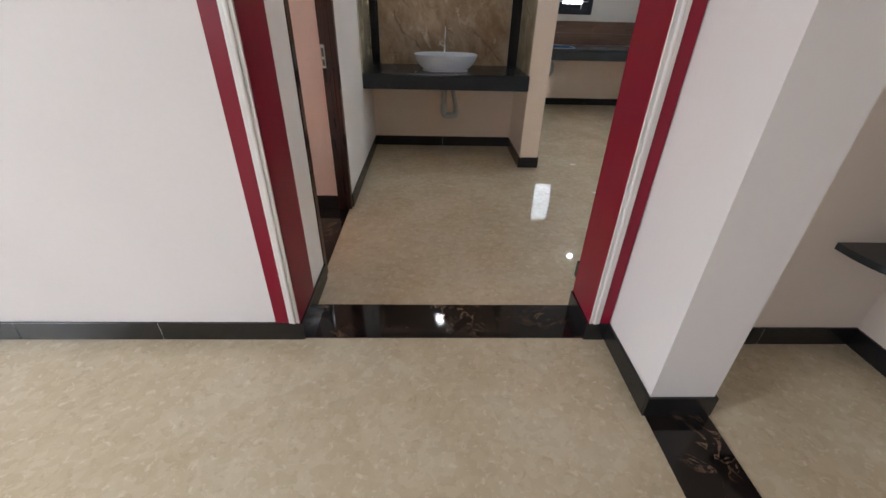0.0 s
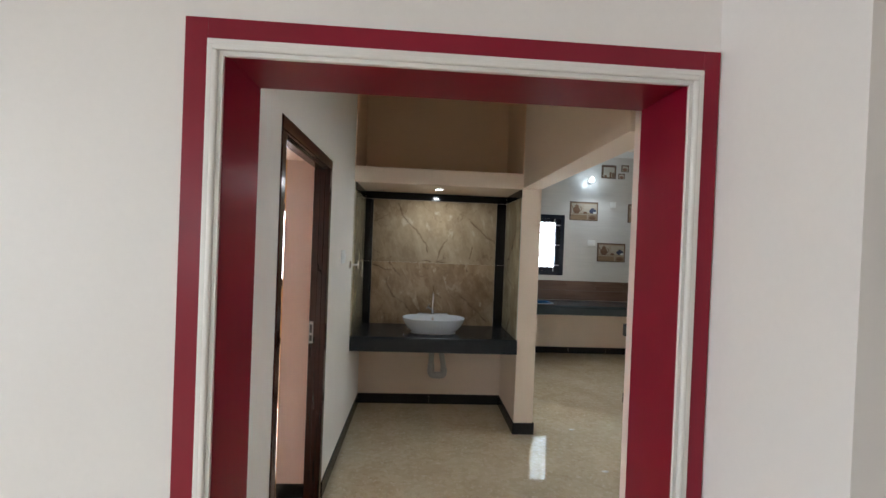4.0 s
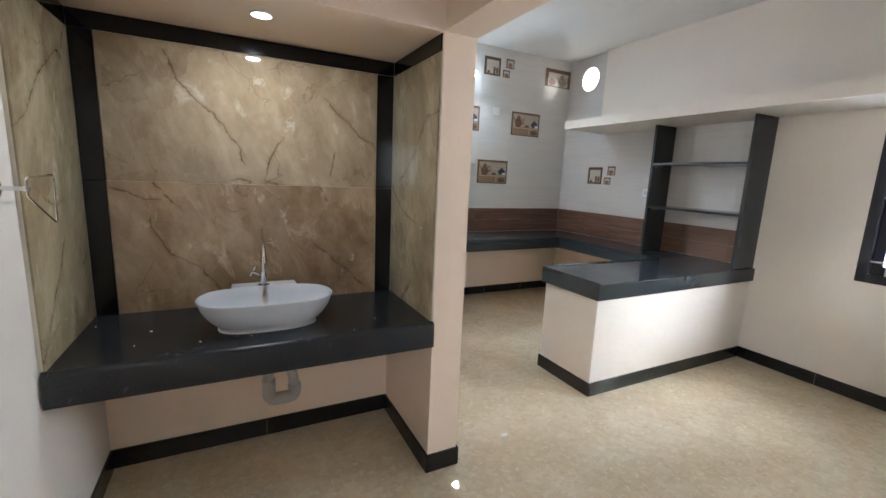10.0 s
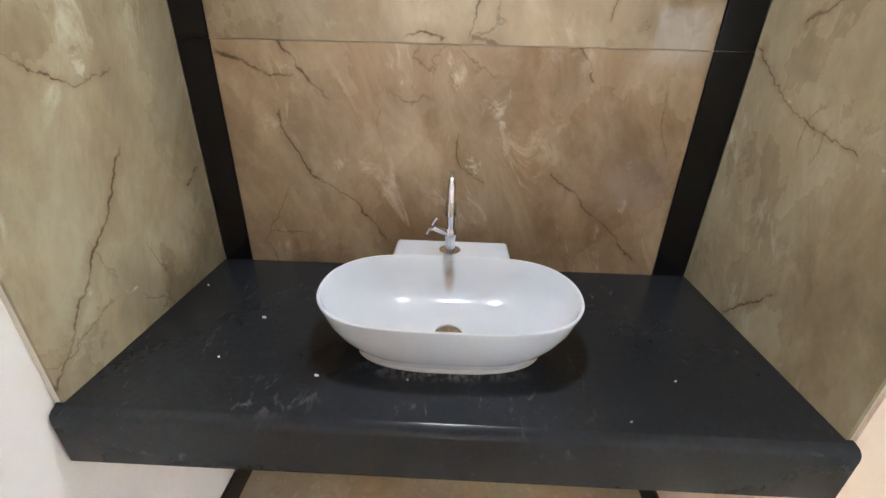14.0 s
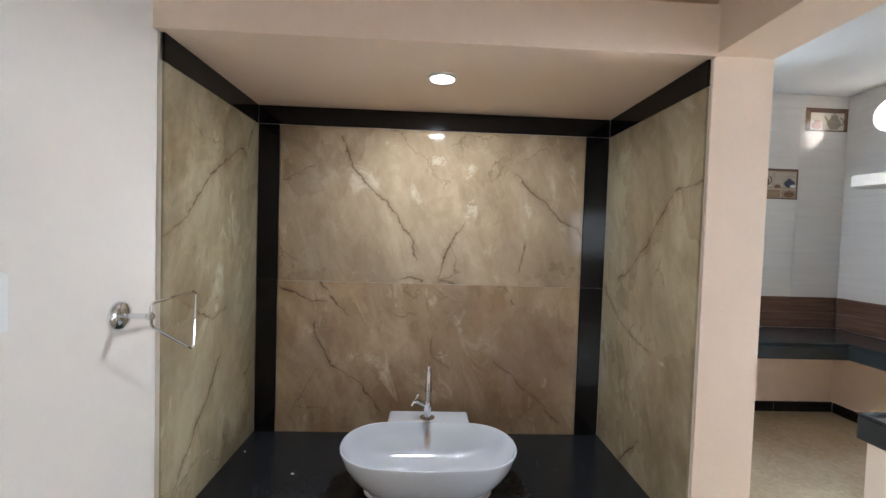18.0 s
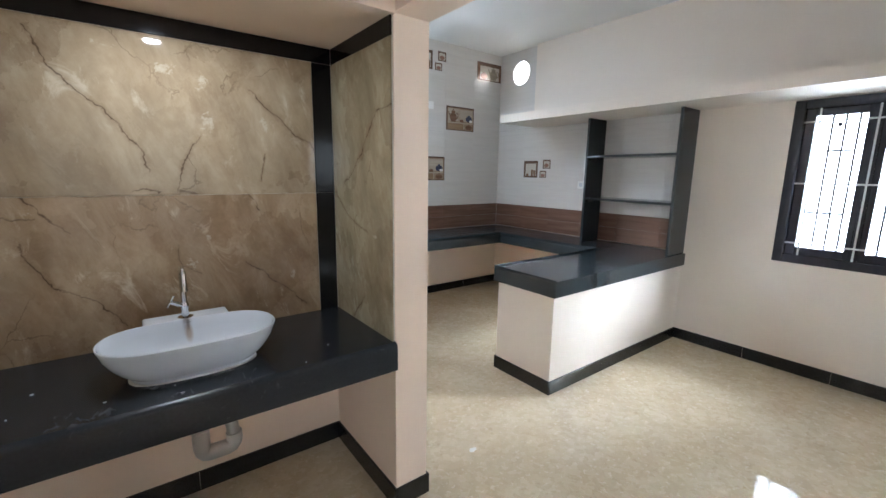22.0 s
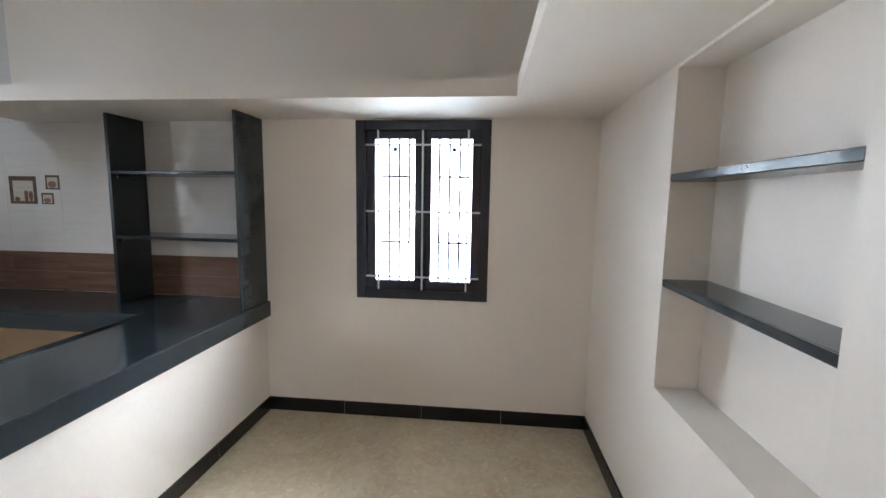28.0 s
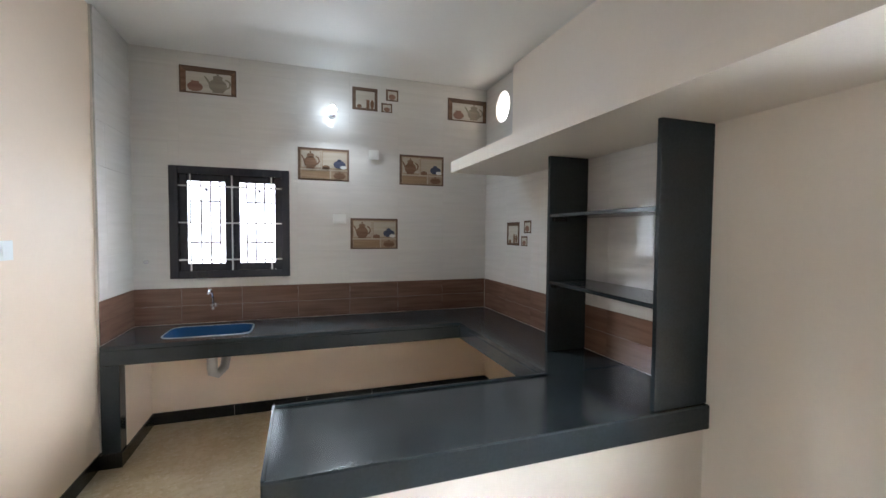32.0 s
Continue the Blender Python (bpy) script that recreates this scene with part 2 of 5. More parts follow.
def brown_marble(name, axis, veins, pale, tone, amount):
    """Glossy marble slab: broken plates, pale chips and its own dark veins. axis: the slab runs along x or y; veins: (half width, points along the slab and up);
    pale: (along, up, half width, half height) of crumpled pale patches; tone: the tint of the whole slab."""
    m = material(name, (0.3, 0.21, 0.12), 0.1)
    n = Net(m)
    co = n.coords(jitter=17.0)
    lean = n.node("ShaderNodeMapping")
    lean.inputs["Scale"].default_value = (1.0, 1.0, 0.75)
    lean.inputs["Rotation"].default_value = (0.5, 0.45, 0.3)
    n.link(co, lean.inputs["Vector"])
    co = lean.outputs[0]

    def warped(vec, scale, amount, detail=9):
        w = n.node("ShaderNodeTexNoise")
        w.inputs["Scale"].default_value, w.inputs["Detail"].default_value = scale, detail
        w.inputs["Roughness"].default_value = 0.58
        n.link(vec, w.inputs["Vector"])
        add = n.node("ShaderNodeVectorMath")
        add.operation = "MULTIPLY_ADD"
        n.link(w.outputs["Color"], add.inputs[0])
        add.inputs[1].default_value = (amount, amount, amount)
        n.link(vec, add.inputs[2])
        return add.outputs[0]

    def cells(vec, scale, feature="F1"):
        v = n.node("ShaderNodeTexVoronoi")
        v.feature = feature
        v.inputs["Scale"].default_value = scale
        n.link(vec, v.inputs["Vector"])
        return v

    def vmath(op, a, *rest):
        v = n.node("ShaderNodeVectorMath")
        v.operation = op
        for i, x in enumerate((a, *rest)):
            if isinstance(x, tuple):
                v.inputs[i].default_value = x
            else:
                n.link(x, v.inputs[i])
        return v

    def smath(op, a, *rest, clamp=False):
        v = n.node("ShaderNodeMath")
        v.operation, v.use_clamp = op, clamp
        for i, x in enumerate((a, *rest)):
            if isinstance(x, (int, float)):
                v.inputs[i].default_value = x
            else:
                n.link(x, v.inputs[i])
        return v.outputs[0]

    ragged = warped(co, 5.0, 0.5)
    big = n.noise(co, 2.2, 5, 0.55, 0.4)
    mid = n.noise(co, 6.0, 10, 0.72, 0.5)
    fine = n.noise(co, 38, 5, 0.6)
    base = n.ramp(big, (0.38, (0.185, 0.110, 0.056)), (0.5, (0.325, 0.228, 0.134)), (0.62, (0.45, 0.365, 0.25)))
    base = n.mix(0.6, base, n.ramp(mid, (0.40, (0.13, 0.082, 0.044)), (0.5, (0.30, 0.22, 0.134)), (0.60, (0.58, 0.49, 0.355))))
    base = n.mix(0.12, base, n.ramp(fine, (0.38, (0.17, 0.115, 0.065)), (0.62, (0.42, 0.34, 0.23))))
    base = n.mix(n.ramp(n.noise(co, 1.5, 4, 0.6, 0.8), (0.48, 0.0), (0.60, 0.4)), base, (0.295, 0.265, 0.185))
    # broken plates: each a little lighter or darker, in two sizes
    for scale, share in ((1.5, 0.40), (4.0, 0.30)):
        tint = n.node("ShaderNodeSeparateColor")
        n.link(cells(ragged, scale).outputs["Color"], tint.inputs[0])
        base = n.mix(share, base, n.ramp(tint.outputs[0], (0.15, (0.17, 0.11, 0.06)), (0.85, (0.475, 0.39, 0.265))))
    # long slanting streaks
    slant = n.node("ShaderNodeMapping")
    slant.inputs["Rotation"].default_value = (0.62, 0.75, 0.0)
    slant.inputs["Scale"].default_value = (1.0, 1.0, 0.22)
    n.link(co, slant.inputs["Vector"])
    streak = n.noise(slant.outputs[0], 7.5, 9, 0.66, 0.35)
    base = n.mix(0.38, base, n.ramp(streak, (0.34, (0.16, 0.105, 0.058)), (0.5, (0.32, 0.24, 0.148)), (0.66, (0.53, 0.45, 0.32))))
    chip = n.ramp(n.noise(slant.outputs[0], 9.0, 10, 0.72, 0.6), (0.565, 0.0), (0.66, 0.75))
    base = n.mix(n.mix(1.0, chip, n.ramp(big, (0.44, 0.1), (0.56, 1.0)), "MULTIPLY"), base, (0.57, 0.50, 0.38))
    base = n.mix(amount, base, n.mix(1.0, base, tone, "MULTIPLY"))
    # hair cracks
    edge = cells(warped(co, 4.5, 0.2), 3.0, "DISTANCE_TO_EDGE").outputs["Distance"]
    gate = n.ramp(n.noise(co, 3.3, 3, 0.6), (0.54, 0.0), (0.62, 0.6))
    base = n.mix(n.mix(1.0, n.ramp(edge, (0.0, 1.0), (0.008, 0.0)), gate, "MULTIPLY"), base, (0.12, 0.08, 0.045))
    # the slab's own plane, a little shaken
    g = n.node("ShaderNodeNewGeometry")
    sep = n.node("ShaderNodeSeparateXYZ")
    n.link(g.outputs["Position"], sep.inputs[0])
    flat_co = n.node("ShaderNodeCombineXYZ")
    n.link(sep.outputs[axis.upper()], flat_co.inputs[0])
    n.link(sep.outputs["Z"], flat_co.inputs[1])
    shaken = vmath("SUBTRACT", warped(warped(flat_co.outputs[0], 11, 0.055, 4), 50, 0.016, 4), (0.0355, 0.0355, 0.0355)).outputs["Vector"]
    shaken = vmath("MULTIPLY", shaken, (1.0, 1.0, 0.0)).outputs["Vector"]
    for u, v, a, b in pale:
        d = vmath("LENGTH", vmath("MULTIPLY", vmath("SUBTRACT", shaken, (u, v, 0.0)).outputs["Vector"], (1 / a, 1 / b, 0.0)).outputs["Vector"]).outputs["Value"]
        rag = smath("ADD", d, smath("MULTIPLY", n.noise(flat_co.outputs[0], 34, 6, 0.7, 1.0), 1.6))
        base = n.mix(n.ramp(rag, (0.60, 0.62), (1.0, 0.32), (1.55, 0.0)), base, (0.60, 0.54, 0.42))
    near = None
    for half, pts in veins:
        for (ax, ay), (bx_, by_) in zip(pts, pts[1:]):
            du, dv = bx_ - ax, by_ - ay
            q = 1 / (du * du + dv * dv)
            pa = vmath("SUBTRACT", shaken, (ax, ay, 0.0)).outputs["Vector"]
            h = smath("MULTIPLY", vmath("DOT_PRODUCT", pa, (du * q, dv * q, 0.0)).outputs["Value"], 1.0, clamp=True)
            off = vmath("MULTIPLY_ADD", h, (-du, -dv, 0.0), pa).outputs["Vector"]
            d = smath("MULTIPLY", vmath("LENGTH", off).outputs["Value"], 1 / half)
            near = d if near is None else smath("MINIMUM", near, d)
    fade = n.ramp(n.noise(flat_co.outputs[0], 11, 4, 0.6), (0.42, 0.4), (0.55, 1.0))
    base = n.mix(n.mix(1.0, n.ramp(smath("MULTIPLY", near, 0.1), (0.05, 0.42), (0.5, 0.0)), fade, "MULTIPLY"), base, (0.19, 0.12, 0.065))
    n.color(n.mix(n.mix(1.0, n.ramp(smath("MULTIPLY", near, 0.5), (0.12, 0.85), (0.42, 0.0)), fade, "MULTIPLY"), base, (0.085, 0.052, 0.028)))
    n.rough(n.ramp(mid, (0.3, 0.03), (0.7, 0.07)))
    return m


OLIVE = (0.83, 0.885, 0.83)
MARBLE_UPPER = brown_marble("brown_marble_upper_slab", "x", [(0.0042, [(-0.092, 2.012), (-0.033, 1.88), (0.105, 1.738), (0.205, 1.60), (0.214, 1.53)]), (0.0040, [(0.602, 1.881), (0.758, 1.748), (0.888, 1.636)]),
                            (0.0032, [(0.405, 1.68), (0.344, 1.568), (0.302, 1.438)]), (0.006, [(0.147, 1.452), (0.20, 1.470), (0.245, 1.440)]), (0.007, [(0.307, 1.440), (0.376, 1.436)]), (0.0025, [(0.661, 1.60), (0.638, 1.49)])],
                            [(0.425, 1.895, 0.075, 0.10), (0.29, 1.93, 0.16, 0.07), (0.43, 1.73, 0.09, 0.14), (0.12, 1.985, 0.10, 0.035), (0.66, 1.74, 0.05, 0.09)], (1.03, 1.01, 0.98), 0.6)
MARBLE_LOWER = brown_marble("brown_marble_lower_slab", "x", [(0.009, [(-0.325, 1.405), (-0.25, 1.380)]), (0.0055, [(-0.25, 1.380), (-0.20, 1.35), (-0.14, 1.35)]), (0.0042, [(-0.163, 1.427), (-0.053, 1.288)]),
                            (0.0042, [(-0.19, 1.268), (-0.18, 1.205), (-0.094, 1.08), (0.004, 1.016), (0.085, 0.90)]), (0.0045, [(0.548, 1.12), (0.668, 1.015), (0.82, 0.875)]), (0.0032, [(0.581, 1.428), (0.62, 1.352)]),
                            (0.003, [(0.285, 1.22), (0.30, 1.13), (0.36, 1.08)])],
                            [(0.335, 1.13, 0.06, 0.09), (0.76, 1.03, 0.04, 0.08), (-0.16, 1.37, 0.08, 0.035), (0.40, 1.25, 0.04, 0.05)], (1.09, 0.965, 0.86), 0.7)
MARBLE_WEST = brown_marble("olive_marble_west_slab", "y", [(0.005, [(3.99, 1.592), (4.105, 1.657), (4.222, 1.791), (4.429, 1.921), (4.48, 1.90)]), (0.004, [(4.571, 2.059), (4.499, 1.935)]),
                           (0.0048, [(4.0, 0.845), (4.117, 0.975), (4.214, 1.08), (4.304, 1.209)]), (0.003, [(4.497, 1.083), (4.548, 1.113)]), (0.003, [(4.07, 1.43), (4.2, 1.37), (4.254, 1.34), (4.343, 1.361)])],
                           [(4.22, 0.93, 0.06, 0.022), (4.127, 0.967, 0.02, 0.03), (4.276, 1.37, 0.05, 0.06)], OLIVE, 0.8)
MARBLE_EAST = brown_marble("olive_marble_east_slab", "y", [(0.005, [(4.004, 1.80), (4.122, 1.779), (4.204, 1.70), (4.30, 1.585), (4.397, 1.513), (4.455, 1.49)]), (0.0045, [(4.389, 0.824), (4.268, 0.955)]),
                           (0.003, [(4.585, 1.445), (4.418, 1.32), (4.215, 1.257)])],
                           [(4.15, 1.255, 0.06, 0.04), (4.42, 1.33, 0.03, 0.03)], OLIVE, 0.8)
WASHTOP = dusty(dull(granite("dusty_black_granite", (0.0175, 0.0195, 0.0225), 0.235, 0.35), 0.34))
BORDER = dull(granite("black_border_tile", (0.007, 0.0062, 0.0062), 0.10, 0.2), 0.32)
GROUTPALE = paint("pale_grout", (0.62, 0.56, 0.46), 0.8)


def tile_material(name, lo, hi, rough):
    m = material(name, hi, rough)
    n = Net(m)
    co = n.coords((0.6, 0.6, 9), 5.0)
    grain = n.noise(co, 3.2, 5, 0.6)
    n.color(n.ramp(grain, (0.3, lo), (0.66, hi)))
    n.rough(n.ramp(n.noise(co, 1.0, 2), (0.3, rough * 0.6), (0.7, rough * 1.4)))
    return m


WHITETILE = tile_material("glossy_white_wall_tile", (0.655, 0.63, 0.605), (0.71, 0.685, 0.66), 0.02)
BROWNTILE = tile_material("brown_wood_look_tile", (0.13, 0.072, 0.050), (0.205, 0.120, 0.085), 0.16)


def wood(name, dark, light, rough):
    m = material(name, dark, rough)
    n = Net(m)
    co = n.coords((14, 14, 1.2))
    g = n.noise(co, 3, 6, 0.6, 0.6)
    n.color(n.ramp(g, (0.3, dark), (0.7, light)))
    n.bump(g, 0.08, 0.003)
    return m


DOORWOOD = wood("dark_polished_wood", (0.020, 0.006, 0.0045), (0.055, 0.017, 0.011), 0.2)
BROWNFRAME = wood("brown_window_paint", (0.040, 0.018, 0.014), (0.065, 0.032, 0.026), 0.25)
WINFRAME = wood("dark_window_paint", (0.016, 0.018, 0.027), (0.027, 0.028, 0.038), 0.25)
CERAMIC = material("white_ceramic", (0.62, 0.655, 0.70), 0.06)
CHROME = material("chrome", (0.75, 0.76, 0.78), 0.1, 1.0)
MESHBAR = material("mesh_bar_paint", (0.22, 0.22, 0.24), 0.5)
STEEL = material("grille_steel_paint", (0.55, 0.57, 0.60), 0.3, 0.4)
PVC = material("grey_pvc", (0.40, 0.37, 0.34), 0.4)
PLASTIC = material("white_plastic", (0.80, 0.80, 0.78), 0.3)
DARKPLASTIC = material("dark_plastic", (0.03, 0.03, 0.03), 0.4)
REDPLASTIC = material("red_plastic", (0.5, 0.08, 0.03), 0.3)
STEELRIM = material("brushed_steel", (0.55, 0.56, 0.57), 0.3, 1.0)
SINKBLUE = material("blue_sink_film", (0.003, 0.050, 0.15), 0.5, 0.0, 0.2)
GROUT = paint("grey_grout", (0.56, 0.54, 0.52), 0.8)
CEMENT = paint("white_cement", (0.62, 0.60, 0.57), 0.85)


def glass_material():
    m = material("window_glass", (0.33, 0.35, 0.37), 0.02)
    b = m.node_tree.nodes["Principled BSDF"]
    b.inputs["Transmission Weight"].default_value = 1.0
    b.inputs["IOR"].default_value = 1.02
    return m


GLASS = glass_material()


def basin_ceramic():
    """White glaze with a faint brown water streak under the overflow."""
    m = material("stained_white_ceramic", (0.62, 0.655, 0.70), 0.06)
    n = Net(m)
    g = n.node("ShaderNodeNewGeometry")
    mp = n.node("ShaderNodeMapping")
    mp.inputs["Location"].default_value = (-0.280 / 0.017, -4.375 / 0.04, -0.90 / 0.045)
    mp.inputs["Scale"].default_value = (1 / 0.017, 1 / 0.04, 1 / 0.045)
    n.link(g.outputs["Position"], mp.inputs["Vector"])
    d = n.node("ShaderNodeVectorMath")
    d.operation = "LENGTH"
    n.link(mp.outputs[0], d.inputs[0])
    n.color(n.mix(n.ramp(d.outputs["Value"], (0.4, 0.75), (1.0, 0.0)), (0.62, 0.655, 0.70), (0.42, 0.31, 0.24)))
    return m


BASINWHITE = basin_ceramic()


def glow_material(name, color, strength):
    m = material(name, (0.9, 0.9, 0.9), 0.4)
    b = m.node_tree.nodes["Principled BSDF"]
    b.inputs["Emission Color"].default_value = (*color, 1)
    b.inputs["Emission Strength"].default_value = strength
    return m


SKYGLOW = glow_material("hazy_bright_sky", (0.86, 0.95, 1.0), 0.5)
LEDGLOW = glow_material("led_diffuser", (0.93, 0.98, 1.0), 4.0)
BULBGLOW = glow_material("cool_led_bulb", (0.75, 0.9, 1.0), 6.0)

# ---------------------------------------------------------------- mesh helpers


def box(bm, x0, x1, y0, y1, z0, z1, bevel=0.0, seg=1):
    r = bmesh.ops.create_cube(bm, size=1.0)
    bmesh.ops.scale(bm, vec=(x1 - x0, y1 - y0, z1 - z0), verts=r["verts"])
    bmesh.ops.translate(bm, vec=((x0 + x1) / 2, (y0 + y1) / 2, (z0 + z1) / 2), verts=r["verts"])
    if bevel:
        edges = {e for v in r["verts"] for e in v.link_edges}
        bmesh.ops.bevel(bm, geom=list(edges), offset=bevel, segments=seg, affect="EDGES", profile=0.5)
    return bm


def boxes(*specs, bevel=0.0, seg=1):
    bm = bmesh.new()
    for s in specs:
        box(bm, *s, bevel=bevel, seg=seg)
    return bm


def rod(bm, a, b, r, n=10):
    a, b = Vector(a), Vector(b)
    m = Matrix.Translation((a + b) / 2) @ (b - a).to_track_quat("Z", "Y").to_matrix().to_4x4()
    bmesh.ops.create_cone(bm, cap_ends=True, segments=n, radius1=r, radius2=r, depth=(b - a).length, matrix=m)
    return bm


def lathe(bm, profile, n=32, sx=1.0, sy=1.0, m=None, cap=True):
    """Turns (radius, z) pairs round the z axis."""
    rings = []
    m = m or Matrix()
    for r, z in profile:
        rings.append([bm.verts.new(m @ Vector((r * sx * math.cos(i * math.tau / n), r * sy * math.sin(i * math.tau / n), z))) for i in range(n)])
    for a, b in zip(rings, rings[1:]):
        for i in range(n):
            bm.faces.new((a[i], a[(i + 1) % n], b[(i + 1) % n], b[i]))
    for ring, flip in ((rings[0], True), (rings[-1], False)) if cap else ():
        bm.faces.new(ring[::-1] if flip else ring)
    return bm


def tube(bm, points, r, n=10):
    """A round bar along a line of points."""
    points = [Vector(p) for p in points]
    rings = []
    side = None
    for i, p in enumerate(points):
        d = (points[min(i + 1, len(points) - 1)] - points[max(i - 1, 0)]).normalized()
        if side is None:
            side = d.orthogonal().normalized()
        side = (side - d * side.dot(d)).normalized()
        up = d.cross(side)
        rings.append([bm.verts.new(p + r * (side * math.cos(k * math.tau / n) + up * math.sin(k * math.tau / n))) for k in range(n)])
    for a, b in zip(rings, rings[1:]):
        for k in range(n):
            bm.faces.new((a[k], a[(k + 1) % n], b[(k + 1) % n], b[k]))
    bm.faces.new(rings[0][::-1])
    bm.faces.new(rings[-1])
    return bm


def finish(name, bm, mat, smooth=False):
    bmesh.ops.recalc_face_normals(bm, faces=bm.faces)
    me = bpy.data.meshes.new(name)
    bm.to_mesh(me)
    bm.free()
    me.materials.append(mat)
    if smooth:
        for p in me.polygons:
            p.use_smooth = True
        me.set_sharp_from_angle(angle=radians(40))
    return new(name, me)


def part(name, bm, mat, parent, label="", smooth=False):
    ob = finish(name, bm, mat, smooth)
    ob.parent = parent
    ob.matrix_parent_inverse = parent.matrix_world.inverted()
    return tagged(ob, label)


def structure(name, bm, mat, label, category="", smooth=False):
    return tagged(finish(name, bm, mat, smooth), label, category or name.split("_")[0], kind="structure")


def thing(name, at, label, category, group=""):
    ob = new(name)
    ob.location = at
    ob.empty_display_size = 0.1
    bpy.context.view_layer.update()
    return tagged(ob, label, category, group)


def wall(axis, a, b, lo, hi, z0, z1, holes=()):
    """A wall between a and b across its thickness, from lo to hi along its run, with rectangular holes (lo, hi, z0, z1)."""
    bm = bmesh.new()
    us = sorted({lo, hi, *(h[0] for h in holes), *(h[1] for h in holes)})
    for u0, u1 in zip(us, us[1:]):
        cuts = sorted((h[2], h[3]) for h in holes if h[0] <= u0 and h[1] >= u1)
        z = z0
        for c0, c1 in cuts + [(z1, z1)]:
            if c0 > z + 1e-6:
                box(bm, *((a, b, u0, u1) if axis == "x" else (u0, u1, a, b)), z, c0)
            z = c1
    return bm

# ---------------------------------------------------------------- structure
H = 3.09
structure("floor", boxes((-4.6, 4.7, -4.2, 7.3, -0.12, 0.0)), FLOOR, "polished beige marble floor with glossy reflections")
structure("ceiling", boxes((-4.6, 4.7, -4.2, 7.3, H, H + 0.12)), CEIL, "flat white painted ceiling")

structure("wall_arch", wall("y", 1.67, 1.915, -3.6, 1.165, 0, H, [(-0.432, 0.90, 0, 2.119)]), HALLWHITE, "off-white painted wall with a wide opening", "wall")
structure("wall_hall_east", wall("x", 1.0, 1.25, -4.0, 1.67, 0, H, [(-1.2, 1.25, 0, 2.125)]), HALLWHITE, "off-white painted wall with a square opening", "wall")
# unseen hall walls, their openings added to let the two hall lamps in
structure("wall_hall_west", wall("x", -3.8, -3.6, -4.2, 1.915, 0, H, [(-1.6, 0.4, 0.7, 2.3)]), HALLWHITE, "off-white painted wall", "wall")
structure("wall_hall_south", wall("y", -4.2, -4.0, -3.6, 2.36, 0, H, [(-3.5, -1.9, 0.7, 2.3)]), HALLWHITE, "off-white painted wall", "wall")
structure("wall_nook_north", boxes((1.25, 2.166, 1.64, 1.757, 0, H)), BEIGE, "beige painted wall of the side nook", "wall")
structure("wall_nook_east", boxes((2.166, 2.36, -4.0, 1.757, 0, H)), BEIGE, "beige painted wall of the side nook", "wall")
# shade on the pier's sides and red bounce on its face are coloured in
structure("wall_pier", boxes((1.0225, 1.165, 1.915, 2.188, 0, H)), PIERSHADE, "wall pier with the shade of its sides in its grey-white colour", "wall")
structure("wall_pier_face", boxes((1.018, 1.0223, 1.917, 2.186, 0, H)), PIERPINK, "face of the wall pier tinted pink as by red bounced light", "wall")
structure("beam", boxes((1.0, 1.165, 2.188, 4.0, 2.125, H)), BLUSH, "pale peach painted beam over a wide opening", "beam")
structure("wall_passage_west", wall("x", -0.70, -0.434, 1.915, 7.14, 0, H, [(2.15, 3.085, 0, 2.108)]), OFFCREAM, "pale cream painted wall with a doorway", "wall")
structure("wall_niche_east", boxes((1.0, 1.165, 4.0, 7.0, 0, H)), BLUSH, "pale peach painted wall between wash niche and kitchen", "wall")
structure("wall_niche_back", boxes((-0.45, 1.0, 4.664, 4.86, 0, H)), PEACH, "peach painted wall behind the wash niche", "wall")
structure("wall_kitchen_north", wall("y", 6.81, 7.05, 1.165, 4.5, 0, H, [(1.475, 2.345, 1.244, 2.123)]), BLUSH, "pale peach kitchen wall", "wall")
structure("wall_east", wall("x", 4.248, 4.45, 1.7, 4.24, 0, H, [(2.668, 3.527, 0.914, 2.079)]), CREAM, "cream painted wall with a window", "wall")


structure("wall_kitchen_east", wall("x", 4.313, 4.45, 4.24, 7.05, 0, H, [(6.19, 6.79, 2.60, 3.03)]), BLUSH, "pale peach kitchen wall with a vent opening", "wall")
structure("wall_loft_back", boxes((4.248, 4.313, 4.24, 6.14, 2.208, H)), CREAM, "cream painted wall over the storage loft", "wall")
structure("wall_dining_south", wall("y", 1.757, 1.935, 1.165, 4.45, 0, H, [(2.333, 3.192, 0.80, 2.105)]), CREAM, "cream painted wall with a recessed shelf niche", "wall")
structure("wall_niche_rear", boxes((2.36, 3.3, 1.60, 1.757, 0.6, 2.3)), CREAM, "cream painted back of the shelf niche", "wall")
structure("wall_bedroom_north", wall("y", 6.94, 7.14, -4.6, -0.70, 0, H, [(-2.725, -1.655, 0.915, 2.125)]), ORANGE, "orange painted bedroom wall with a window", "wall")
structure("wall_bedroom_west", boxes((-4.6, -4.4, 1.915, 6.94, 0, H)), ORANGE, "orange painted bedroom wall", "wall")
structure("wall_bedroom_south", boxes((-4.6, -3.6, 1.8, 1.915, 0, H)), ORANGE, "orange painted bedroom wall", "wall")
structure("wall_bedroom_east", wall("x", -0.708, -0.70, 1.915, 6.94, 0, H, [(2.15, 3.085, 0, 2.108)]), ORANGE, "orange painted bedroom wall", "wall")

